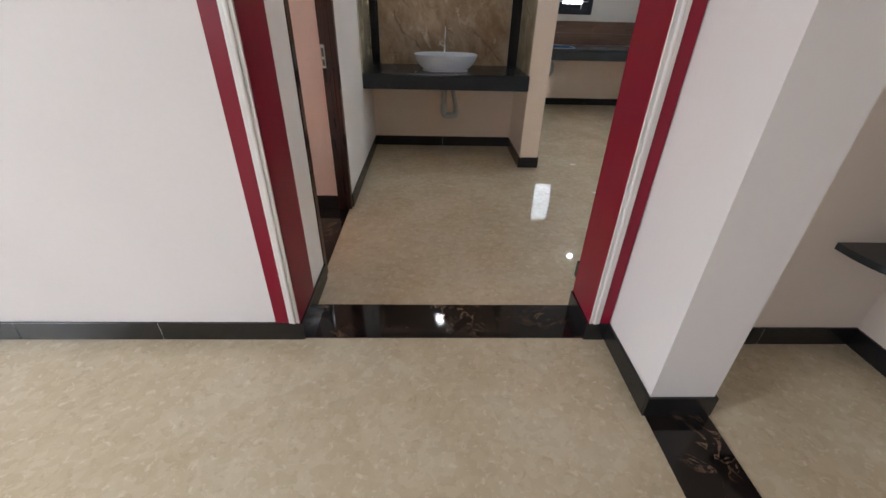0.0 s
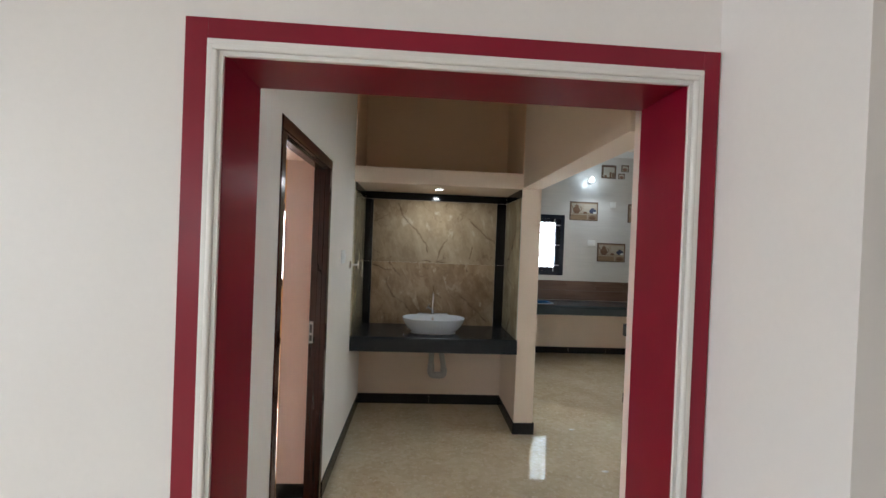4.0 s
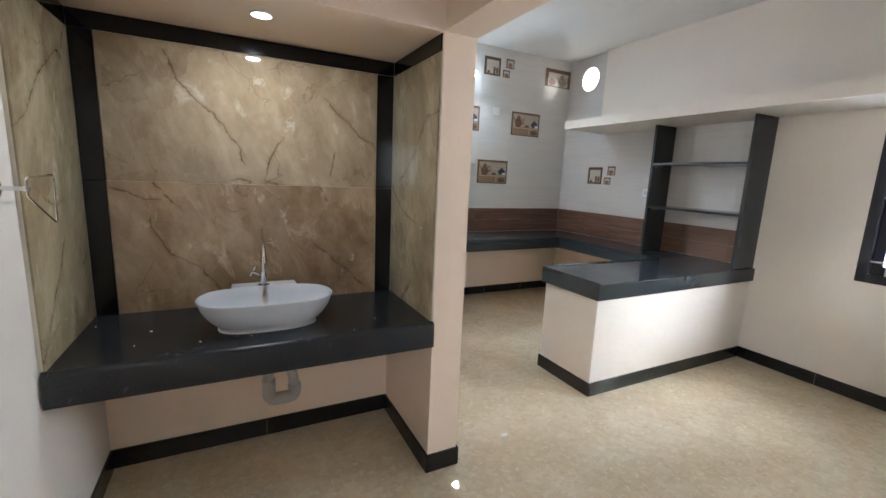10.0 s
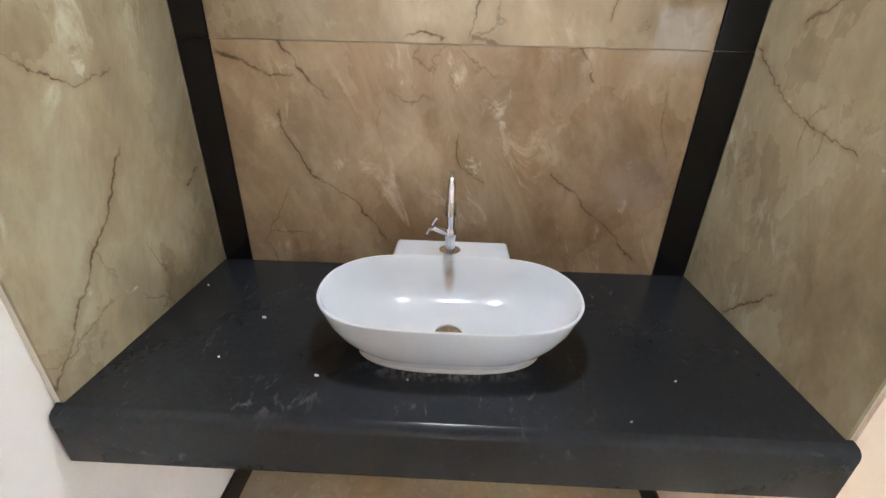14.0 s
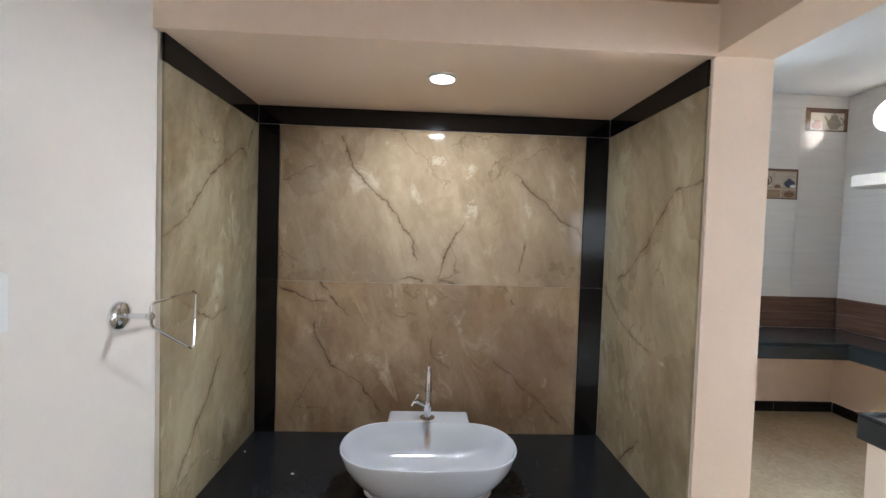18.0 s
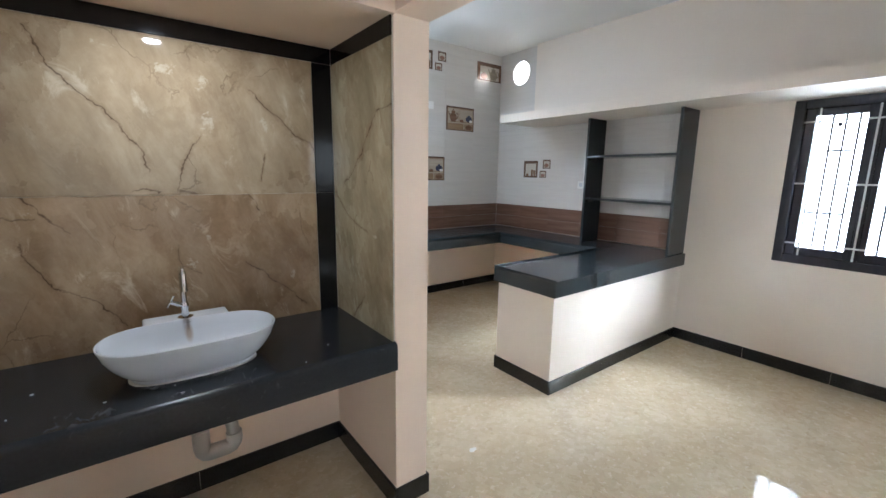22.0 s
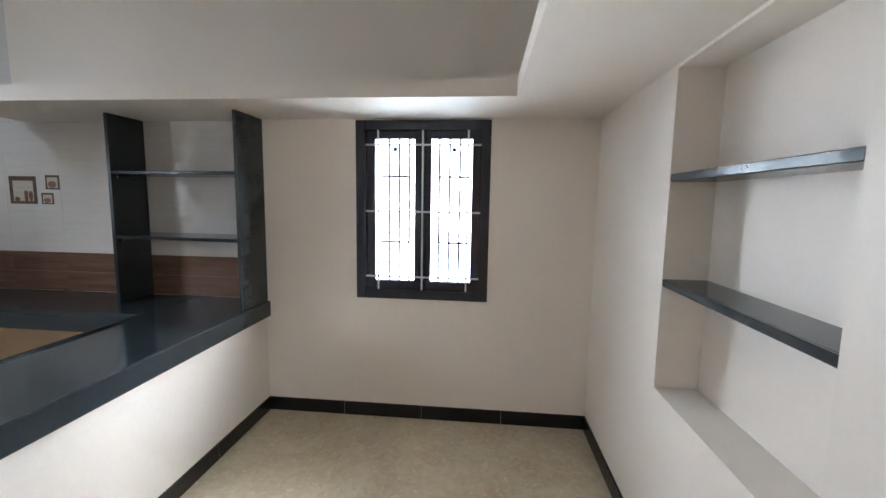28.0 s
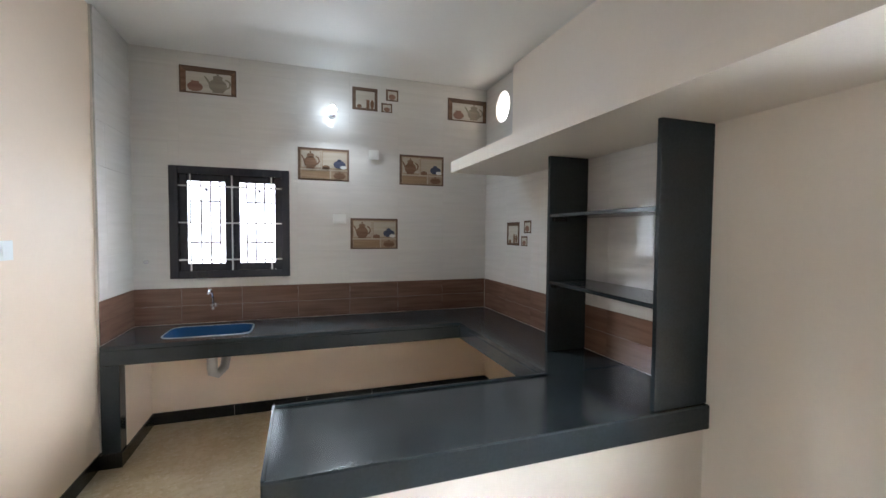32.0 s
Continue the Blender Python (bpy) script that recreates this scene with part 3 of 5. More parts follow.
# the loft slab round two sides of the dining place, and the one over the wash niche
bm = boxes((3.67, 4.248, 1.935, 4.24, 2.118, 2.208), (3.67, 4.313, 4.24, 6.14, 2.118, 2.208), (1.165, 3.67, 1.935, 2.519, 2.118, 2.208))
structure("loft_slab", bm, CREAM, "cream painted concrete storage loft slab", "loft")
structure("niche_slab", boxes((-0.436, 1.0, 3.985, 4.664, 2.118, 2.25)), BLUSH, "pale peach painted slab over the wash niche", "loft")
structure("wall_niche_skin", boxes((-0.45, 1.0, 4.656, 4.6632, 0, 0.695)), BLUSH, "pale peach painted wall under the wash counter", "wall")
structure("wall_passage_upper", boxes((-0.4405, -0.430, 3.987, 4.656, 2.25, H), (0.994, 0.9985, 3.985, 4.656, 2.25, H)), PEACH, "peach painted sides over the slab", "wall")

# the concrete sunshade outside over the dining window
structure("window_sunshade", boxes((4.45, 5.05, 2.30, 3.90, 2.20, 2.28), bevel=0.004), CREAM, "cream painted concrete sunshade outside over the window", "sunshade")

# thresholds
structure("threshold_arch", boxes((-0.432, 0.90, 1.67, 1.915, 0.0005, 0.004)), BLACKMARBLE, "black veined marble threshold under the opening", "threshold")
structure("threshold_hall", boxes((1.0, 1.25, -1.2, 1.25, 0.0005, 0.004)), BLACKMARBLE, "black veined marble threshold under the side opening", "threshold")
structure("threshold_door", boxes((-0.70, -0.45, 2.15, 3.085, 0.0005, 0.006)), BLACKMARBLE, "black veined marble threshold in the doorway", "threshold")


def skirt(*runs):
    """Black skirting: each run (x0, x1, y0, y1) is a mortar bed with tiles about 0.6 m long on it."""
    for x0, x1, y0, y1 in runs:
        bed = structure("baseboard", boxes((x0 + 0.001, x1 - 0.001, y0 + 0.001, y1 - 0.001, 0.001, 0.0985)), GROUTPALE, "black skirting tiles along the wall", "baseboard")
        along_x = x1 - x0 > y1 - y0
        a, b = (x0, x1) if along_x else (y0, y1)
        n = max(1, round((b - a) / 0.6))
        for k in range(n):
            u0, u1 = a + (b - a) * k / n + (0.0001 if k else 0.0005), a + (b - a) * (k + 1) / n - (0.0001 if k < n - 1 else 0.0005)
            part("tile", boxes((u0, u1, y0, y1, 0.0008, 0.1) if along_x else (x0, x1, u0, u1, 0.0008, 0.1), bevel=0.0015), SKIRT, bed)


T = 0.012
skirt((-3.6, -0.432, 1.67 - T, 1.67), (0.90, 1.0 - T, 1.67 - T, 1.67), (1.0 - T, 1.0, 1.25, 1.67), (1.0 - T, 1.25 + T, 1.25 - T, 1.25),
      (1.25, 1.25 + T, 1.25, 1.64), (1.25 + T, 2.166, 1.64 - T, 1.64), (2.166 - T, 2.166, -4, 1.64 - T),
      (-0.432, -0.432 + T, 1.67 - T, 1.915), (0.90 - T, 0.90, 1.67 - T, 1.915), (0.90, 1.018, 1.915, 1.915 + T), (1.018 - T, 1.018, 1.915 + T, 2.188),
      (1.018 - T, 1.165 + T, 2.188, 2.188 + T), (1.165, 1.165 + T, 1.935, 2.188), (1.165 + T, 4.248, 1.935, 1.935 + T),
      (4.248 - T, 4.248, 1.935 + T, 4.238 - T), (2.38, 4.248, 4.238 - T, 4.238), (2.38 - T, 2.38, 4.238 - T, 4.77 + T), (2.38, 4.313, 4.77, 4.77 + T),
      (-0.434, -0.434 + T, 1.915, 2.15), (-0.434, -0.434 + T, 3.085, 4.656), (-0.434 + T, 1.0 - T, 4.656 - T, 4.656), (1.0 - T, 1.0, 4.0 - T, 4.656),
      (1.0, 1.165 + T, 4.0 - T, 4.0), (1.165, 1.165 + T, 4.0, 6.2), (1.298, 1.298 + T, 6.27, 6.80), (1.298 + T, 4.313, 6.80 - T, 6.80), (4.313 - T, 4.313, 4.775, 6.778),
      (-4.4, -0.708, 6.94 - T, 6.94), (-4.4, -4.4 + T, 1.915, 6.94 - T), (-0.708 - T, -0.708, 3.085, 6.94 - T), (-0.70, -0.526, 3.074 - T, 3.074))

# red and white surround of the hall opening
arch = thing("arch_surround", (0.25, 1.67, 0), "crimson painted opening surround with a white ribbed moulding", "door surround")
XL, XM, XR0 = -0.540, -0.479, -0.4332
RL, RM, RR0 = 0.996, 0.946, 0.9008
for spec in ((XL, XM, 1.662, 1.67, 0.1, 2.214), (RM, RL, 1.662, 1.67, 0.1, 2.214), (XM, RM, 1.662, 1.67, 2.156, 2.214)):
    part("red_band", boxes(spec, bevel=0.001), REDP, arch, "flat crimson outer band")
# the moulding steps out and in again: a flat fillet, a round rib, a flat and a thin bead at the reveal
for o0, o1, d, r in ((0.0, 0.016, 1.658, 0.0015), (0.0162, 0.0315, 1.651, 0.005), (0.0317, 0.0415, 1.661, 0.001), (0.0417, 0.0468, 1.656, 0.002)):
    for spec in ((XM + o0, XM + o1, d, 1.67, 0.1, 2.156 - o1), (RM - o1, RM - o0, d, 1.67, 0.1, 2.156 - o1), (XM + o0, RM - o0, d, 1.67, 2.156 - o1, 2.156 - o0)):
        part("moulding", boxes(spec, bevel=r, seg=3), WHITEP, arch, "white painted moulding strip", True)
for spec in ((-0.4335, -0.4295, 1.664, 1.915, 0.1, 2.121), (0.8975, 0.9015, 1.664, 1.915, 0.1, 2.121), (-0.4295, 0.8975, 1.664, 1.915, 2.1165, 2.1205)):
    part("reveal_lining", boxes(spec), REDP, arch, "crimson painted inner reveal")

# ---------------------------------------------------------------- doorway to the bedroom
frame_d = thing("door_frame", (-0.49, 2.68, 0), "dark polished wooden door frame, standing open", "door frame")
part("jamb", boxes((-0.525, -0.428, 2.15, 2.203, 0.006, 2.048), bevel=0.004), DOORWOOD, frame_d)
part("jamb", boxes((-0.525, -0.428, 3.030, 3.085, 0.006, 2.048), bevel=0.004), DOORWOOD, frame_d)
part("head", boxes((-0.525, -0.428, 2.15, 3.085, 2.048, 2.108), bevel=0.004), DOORWOOD, frame_d)
part("stop", boxes((-0.485, -0.455, 3.016, 3.030, 0.006, 2.048), bevel=0.002), DOORWOOD, frame_d)
part("stop", boxes((-0.485, -0.455, 2.203, 2.217, 0.006, 2.048), bevel=0.002), DOORWOOD, frame_d)
part("stop", boxes((-0.485, -0.455, 2.217, 3.016, 2.034, 2.048), bevel=0.002), DOORWOOD, frame_d)
plate = part("strike_plate", boxes((-0.522, -0.498, 3.022, 3.0305, 0.985, 1.118), bevel=0.002), STEELRIM, frame_d, "steel strike plate")
for z0, z1 in ((1.0, 1.035), (1.05, 1.10)):
    part("slot", boxes((-0.517, -0.503, 3.0205, 3.0221, z0, z1)), DARKPLASTIC, plate)
structure("door_reveal", boxes((-0.70, -0.525, 3.074, 3.0835, 0.006, 2.106), (-0.70, -0.525, 2.1515, 2.161, 0.006, 2.106), (-0.70, -0.525, 2.161, 3.074, 2.097, 2.106)), PIERPINK, "pale pink painted doorway reveal", "wall")


def window(name, u0, u1, z0, z1, place, label, timber=WINFRAME):
    """A casement window in a wall: built along u, with the room towards -v; place maps (u, v, z) into the world."""
    root = thing(name, place(u0, 0, z0), label, "window")
    tagged(root, kind="structure")

    def put(nm, specs, mat, parent, lab="", bevel=0.003):
        bm = boxes(*specs, bevel=bevel)
        bmesh.ops.transform(bm, matrix=place.matrix, verts=bm.verts)
        return part(nm, bm, mat, parent, lab)

    def rods(nm, lines, r, mat, parent, lab=""):
        bm = bmesh.new()
        for a, b in lines:
            rod(bm, a, b, r, 8)
        bmesh.ops.transform(bm, matrix=place.matrix, verts=bm.verts)
        return part(nm, bm, mat, parent, lab, True)

    f = 0.064
    put("window_frame", [(u0, u0 + f, -0.012, 0.09, z0, z1), (u1 - f, u1, -0.012, 0.09, z0, z1), (u0 + f, u1 - f, -0.012, 0.09, z1 - f, z1), (u0 + f, u1 - f, -0.012, 0.09, z0, z0 + f)], timber, root, "dark painted wooden frame")
    mid = (u0 + u1) / 2
    put("mullion", [(mid - 0.022, mid + 0.022, 0.02, 0.08, z0 + f, z1 - f)], timber, root)
    s = 0.059
    for a, b in ((u0 + f, mid - 0.022), (mid + 0.022, u1 - f)):
        sa, sb = (s, 0.035) if a < mid - 0.1 else (0.035, s)
        c = put("casement", [(a, a + sa, 0.035, 0.075, z0 + f, z1 - f), (b - sb, b, 0.035, 0.075, z0 + f, z1 - f), (a + sa, b - sb, 0.035, 0.075, z1 - f - s + 0.006, z1 - f), (a + sa, b - sb, 0.035, 0.075, z0 + f, z0 + f + s)], timber, root, "dark painted casement")
        pane = put("pane", [(a + sa, b - sb, 0.052, 0.057, z0 + f + s, z1 - f - s + 0.006)], GLASS, c, "grey tinted glass pane", 0)
        pane.visible_shadow = False
        # the inner light grille behind the glass
        lines = []
        u_in = (a + sa + 0.004, b - sb - 0.004)
        step = 0.0725 * (u1 - u0) / 0.92
        first = u_in[0] + 0.045 if sa < sb else u_in[1] - 0.045
        for k in range(3):
            u = first + (k if sa < sb else -k) * step
            lines.append(((u, 0.105, z0 + f + 0.03), (u, 0.105, z1 - f - 0.03)))
        for k in (0.32, 0.70):
            z = z0 + (z1 - z0) * k
            lines.append(((first - 0.006 if sa < sb else u_in[0] + 0.004, 0.108, z), (u_in[1] - 0.004 if sa < sb else first + 0.006, 0.108, z)))
        tag_u = a + (b - a) * 0.5
        put("mesh_clip", [(tag_u - 0.014, tag_u + 0.014, 0.100, 0.112, z1 - 0.195, z1 - 0.165)], MESHBAR, root, "small grey clip on the mesh")
        rods("mesh_grille", lines, 0.0075, MESHBAR, root, "thin steel mesh bars")
    for k, z in enumerate((z0 + 0.155, (z0 + z1) / 2, z1 - 0.16)):
        rods("grille_bar", [((u0 + 0.04, 0.012, z), (u1 - 0.04, 0.012, z))], 0.0062, STEEL, root, "pale steel grille bar")
    for u in (u0 + 0.15, mid, u1 - 0.15):
        rods("grille_bar", [((u, 0.018, z0 + 0.055), (u, 0.018, z1 - 0.055))], 0.0062, STEEL, root, "pale steel grille bar")
    return root


class Place:
    def __init__(self, matrix):
        self.matrix = matrix

    def __call__(self, u, v, z):
        return self.matrix @ Vector((u, v, z))


north = lambda y: Place(Matrix.Translation((0, y, 0)))
east = lambda x: Place(Matrix.Translation((x, 0, 0)) @ Matrix(((0, 1, 0, 0), (1, 0, 0, 0), (0, 0, 1, 0), (0, 0, 0, 1))))
window("window_1", 2.638, 3.557, 0.884, 2.109, east(4.248), "dark framed casement window with steel grille")
window("window_2", 1.445, 2.375, 1.214, 2.153, north(6.80), "dark framed kitchen window with steel grille")
window("window_3", -2.755, -1.625, 0.885, 2.155, north(6.94), "brown framed bedroom window with steel grille", BROWNFRAME)

# ---------------------------------------------------------------- wash niche
niche = tagged(new("niche_tiling"), "glossy olive-brown veined marble tiles with black borders", "wall tiles", kind="structure")
part("grout_bed", boxes((-0.4495, 0.9995, 4.594, 4.655, 0.795, 2.1172), (-0.4495, -0.4225, 4.004, 4.594, 0.795, 2.1172), (0.9935, 0.9995, 4.004, 4.594, 0.795, 2.1172)), GROUTPALE, niche, "pale grout lines")
part("tile", boxes((-0.428, -0.416, 4.004, 4.5855, 0.80, 2.044), bevel=0.0008), MARBLE_WEST, niche)
part("tile", boxes((0.987, 0.996, 4.004, 4.5855, 0.80, 2.044), bevel=0.0008), MARBLE_EAST, niche)
for z0, z1, slab_mat in ((0.80, 1.4290, MARBLE_LOWER), (1.4302, 2.044, MARBLE_UPPER)):
    part("tile", boxes((-0.332, 0.890, 4.5885, 4.598, z0, z1), bevel=0.0004), slab_mat, niche)
    for x0, x1 in ((-0.4155, -0.335), (0.893, 0.9865)):
        part("border_tile", boxes((x0, x1, 4.5865, 4.598, z0, z1), bevel=0.0005), BORDER, niche, "black polished border tile")
part("border_tile", boxes((-0.4155, 0.9865, 4.5865, 4.598, 2.0465, 2.1175), bevel=0.0008), BORDER, niche, "black polished border tile")
part("border_tile", boxes((-0.428, -0.416, 4.004, 4.585, 2.0465, 2.1175), bevel=0.0008), BORDER, niche, "black polished border tile")
part("border_tile", boxes((0.987, 0.996, 4.004, 4.585, 2.0465, 2.1175), bevel=0.0008), BORDER, niche, "black polished border tile")

counter = thing("wash_counter", (0.29, 4.3, 0.7), "black granite wash counter with a thick front edge", "counter")


def profile_bar(x0, x1, profile):
    """A bar from x0 to x1 with the outline profile (y, z)."""
    bm = bmesh.new()
    a, b = [bm.verts.new((x0, *p)) for p in profile], [bm.verts.new((x1, *p)) for p in profile]
    bm.faces.new(a)
    bm.faces.new(b[::-1])
    for i in range(len(profile)):
        j = (i + 1) % len(profile)
        bm.faces.new((a[i], b[i], b[j], a[j]))
    return bm


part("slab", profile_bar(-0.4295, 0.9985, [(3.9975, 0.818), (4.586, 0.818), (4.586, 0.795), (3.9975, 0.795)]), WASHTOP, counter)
part("front_edge", profile_bar(-0.4265, 0.9985, [(3.978, 0.694), (3.978, 0.800), (3.9805, 0.8085), (3.987, 0.815), (3.9973, 0.818), (3.9973, 0.7945), (4.0025, 0.7945), (4.0025, 0.694)]), WASHTOP, counter, "thick black granite edge with a rounded nosing", True)
part("underside", boxes((-0.4495, 0.9995, 4.003, 4.655, 0.74, 0.7945)), CREAM, counter, "painted concrete underside")


def superellipse(bm, layers, n=64, p=2.6, first=True):
    """Rounded oval rings (half width, half depth, z, y offset), skinned."""
    rings = []
    for a, b, z, oy in layers:
        ring = []
        for i in range(n):
            t = i * math.tau / n
            c, s = math.cos(t), math.sin(t)
            ring.append(bm.verts.new((a * math.copysign(abs(c) ** (2 / p), c), oy + b * math.copysign(abs(s) ** (2 / p), s), z)))
        rings.append(ring)
    for u, v in zip(rings, rings[1:]):
        for i in range(n):
            bm.faces.new((u[i], u[(i + 1) % n], v[(i + 1) % n], v[i]))
    if first:
        bm.faces.new(rings[0][::-1])
    bm.faces.new(rings[-1])
    return bm


bx, by, bz = 0.283, 4.235, 0.818
basin = thing("wash_basin", (bx, by, bz), "white oval ceramic countertop basin on black granite", "basin")


def stadium(bm, layers, n=96):
    """Long rounded rings (half width, half depth, z, y offset), skinned from the first to the last."""
    rings = []
    for a, b, z, oy in layers:
        ring = []
        for i in range(n):
            c, q = math.cos(i * math.tau / n), math.sin(i * math.tau / n)
            ring.append(bm.verts.new((b * c + (a - b) * math.tanh(3.3 * c) / math.tanh(3.3), oy + b * math.copysign(abs(q) ** 0.92, q), z)))
        rings.append(ring)
    for u, v in zip(rings, rings[1:]):
        for i in range(n):
            bm.faces.new((u[i], u[(i + 1) % n], v[(i + 1) % n], v[i]))
    bm.faces.new(rings[0][::-1])
    bm.faces.new(rings[-1])
    return bm


bm = stadium(bmesh.new(), [(0.192, 0.105, 0.0, 0), (0.199, 0.110, 0.004, 0), (0.200, 0.111, 0.014, 0), (0.206, 0.114, 0.018, 0), (0.230, 0.127, 0.036, 0), (0.252, 0.140, 0.062, 0), (0.270, 0.151, 0.092, 0), (0.279, 0.157, 0.118, 0), (0.2835, 0.160, 0.129, 0),
                           (0.2835, 0.160, 0.1325, 0), (0.2815, 0.158, 0.1340, 0), (0.2785, 0.155, 0.1335, 0), (0.2755, 0.152, 0.129, 0), (0.265, 0.144, 0.098, 0), (0.240, 0.130, 0.065, 0), (0.200, 0.108, 0.037, 0), (0.13, 0.070, 0.024, 0), (0.03, 0.028, 0.019, 0)])
bmesh.ops.translate(bm, vec=(bx, by + 0.006, bz), verts=bm.verts)
part("bowl", bm, BASINWHITE, basin, "", True)
bm = boxes((bx - 0.150, bx + 0.150, by + 0.120, by + 0.262, bz + 0.055, bz + 0.131))
for v in bm.verts:
    if v.co.z < bz + 0.1 and v.co.y > by + 0.2:
        v.co.y -= 0.05
edges = [e for e in bm.edges if max(v.co.y for v in e.verts) > by + 0.2]
bmesh.ops.bevel(bm, geom=edges, offset=0.009, segments=4, affect="EDGES", profile=0.5)
inner = [v for v in bm.verts if v.co.y < by + 0.13]
for v in inner:
    v.co.y = by + 0.162 if v.co.z > bz + 0.1 else by + 0.145
part("tap_ledge", bm, CERAMIC, basin, "", True)
part("drain", lathe(bmesh.new(), [(0.002, 0.030), (0.030, 0.032), (0.031, 0.036), (0.018, 0.037), (0.012, 0.034), (0.002, 0.034)], 24, m=Matrix.Translation((bx, by - 0.004, bz - 0.013))), CHROME, basin, "chrome drain ring", True)
part("overflow_slot", boxes((bx - 0.009, bx + 0.009, by + 0.1555, by + 0.1605, bz + 0.116, bz + 0.121), bevel=0.001), DARKPLASTIC, basin, "dark overflow slot")
part("sealant", superellipse(bmesh.new(), [(0.205, 0.112, 0.0004, 0), (0.204, 0.111, 0.0015, 0), (0.194, 0.102, 0.004, 0)], 48, 2.7), CEMENT, basin, "white sealant smear round the foot").location = (bx, by, bz)

tap = thing("basin_tap", (bx - 0.005, by + 0.205, bz + 0.128), "chrome pillar tap with a cross handle", "tap")
tx, ty, tz = bx - 0.005, by + 0.205, bz + 0.128
part("flange", lathe(bmesh.new(), [(0.004, 0), (0.028, 0), (0.028, 0.003), (0.012, 0.008), (0.004, 0.008)], 24, m=Matrix.Translation((tx, ty, tz))), CHROME, tap, "", True)
part("body", lathe(bmesh.new(), [(0.004, 0.005), (0.014, 0.005), (0.013, 0.03), (0.016, 0.045), (0.014, 0.06), (0.009, 0.07), (0.004, 0.07)], 20, m=Matrix.Translation((tx, ty, tz))), CHROME, tap, "", True)
arc = [(tx, ty, tz + 0.06), (tx, ty, tz + 0.165)] + [(tx, ty - 0.035 + 0.035 * math.cos(u), tz + 0.175 + 0.035 * math.sin(u)) for u in [k * math.pi / 10 for k in range(0, 10)]] + [(tx, ty - 0.07, tz + 0.15)]
part("spout", tube(bmesh.new(), arc, 0.0105, 14), CHROME, tap, "", True)
part("aerator", rod(bmesh.new(), (tx, ty - 0.07, tz + 0.125), (tx, ty - 0.07, tz + 0.155), 0.013, 16), CHROME, tap, "", True)
part("valve", rod(bmesh.new(), (tx, ty, tz + 0.045), (tx - 0.045, ty - 0.02, tz + 0.075), 0.009, 14), CHROME, tap, "", True)
h = Vector((tx - 0.047, ty - 0.021, tz + 0.077))
part("cross_handle", rod(rod(bmesh.new(), h + Vector((-0.012, 0.0, -0.022)), h + Vector((0.012, 0, 0.022)), 0.004, 10), h + Vector((0.0, -0.024, 0.0)), h + Vector((0, 0.024, 0)), 0.004, 10), CHROME, tap, "", True)

trap = thing("waste_pipe", (bx, 4.3, 0.4), "grey plastic waste trap under the wash counter", "pipe")
part("drop", rod(bmesh.new(), (bx - 0.005, 4.30, 0.43), (bx - 0.005, 4.30, 0.738), 0.025, 18), PVC, trap, "", True)
part("collar", rod(bmesh.new(), (bx - 0.005, 4.30, 0.455), (bx - 0.005, 4.30, 0.51), 0.031, 18), PVC, trap, "", True)
part("bend", tube(bmesh.new(), [(bx - 0.005 + 0.12 * f, 4.30, z) for f, z in ((0, 0.47), (0, 0.437), (0.03, 0.421), (0.1, 0.409), (0.22, 0.405), (0.78, 0.405), (0.9, 0.409), (0.97, 0.421), (1, 0.437), (0.985, 0.465))], 0.031, 16), PVC, trap, "", True)
part("outlet", tube(bmesh.new(), [(bx + 0.114, 4.30, 0.455), (bx + 0.107, 4.303, 0.51), (bx + 0.095, 4.315, 0.57), (bx + 0.088, 4.345, 0.60), (bx + 0.086, 4.40, 0.61), (bx + 0.086, 4.654, 0.612)], 0.024, 14), PVC, trap, "", True)

down = thing("ceiling_downlight", (0.29, 4.22, 2.11), "small round downlight flush with the slab over the basin", "lamp")
part("rim", lathe(bmesh.new(), [(0.037, 0.0), (0.045, 0.002), (0.046, 0.0065), (0.037, 0.0065), (0.037, 0.0)], 32, cap=False, m=Matrix.Translation((0.29, 4.22, 2.111))), PLASTIC, down, "", True)
part("diffuser", lathe(bmesh.new(), [(0.002, 0.0), (0.0365, 0.0), (0.0365, 0.005), (0.002, 0.005)], 32, m=Matrix.Translation((0.29, 4.22, 2.1125))), LEDGLOW, down, "glowing white diffuser")

ring = thing("towel_ring", (-0.45, 3.905, 1.425), "chrome triangular towel holder on a wall rose", "towel holder")
part("rose", lathe(bmesh.new(), [(0.002, 0), (0.033, 0), (0.033, 0.004), (0.028, 0.010), (0.012, 0.015), (0.002, 0.016)], 28, m=Matrix.Translation((-0.45, 3.905, 1.425)) @ Matrix.Rotation(radians(90), 4, "Y")), CHROME, ring, "", True)
part("arm", rod(bmesh.new(), (-0.437, 3.905, 1.425), (-0.385, 3.905, 1.425), 0.0065, 12), CHROME, ring, "", True)
part("ball", lathe(bmesh.new(), [(0.001, -0.010), (0.007, -0.007), (0.010, 0), (0.007, 0.007), (0.001, 0.010)], 16, m=Matrix.Translation((-0.38, 3.905, 1.425))), CHROME, ring, "", True)
part("loop", tube(bmesh.new(), [(-0.38, 3.907, 1.425), (-0.38, 3.907, 1.448), (-0.379, 3.913, 1.455), (-0.365, 4.05, 1.462), (-0.364, 4.058, 1.458), (-0.364, 4.062, 1.45), (-0.364, 4.05, 1.322), (-0.364, 4.044, 1.315), (-0.365, 4.036, 1.318), (-0.378, 3.915, 1.396), (-0.38, 3.908, 1.404), (-0.38, 3.907, 1.425)], 0.0032, 8), CHROME, ring, "", True)

ring.location.x += 0.016
ring.location.y -= 0.029

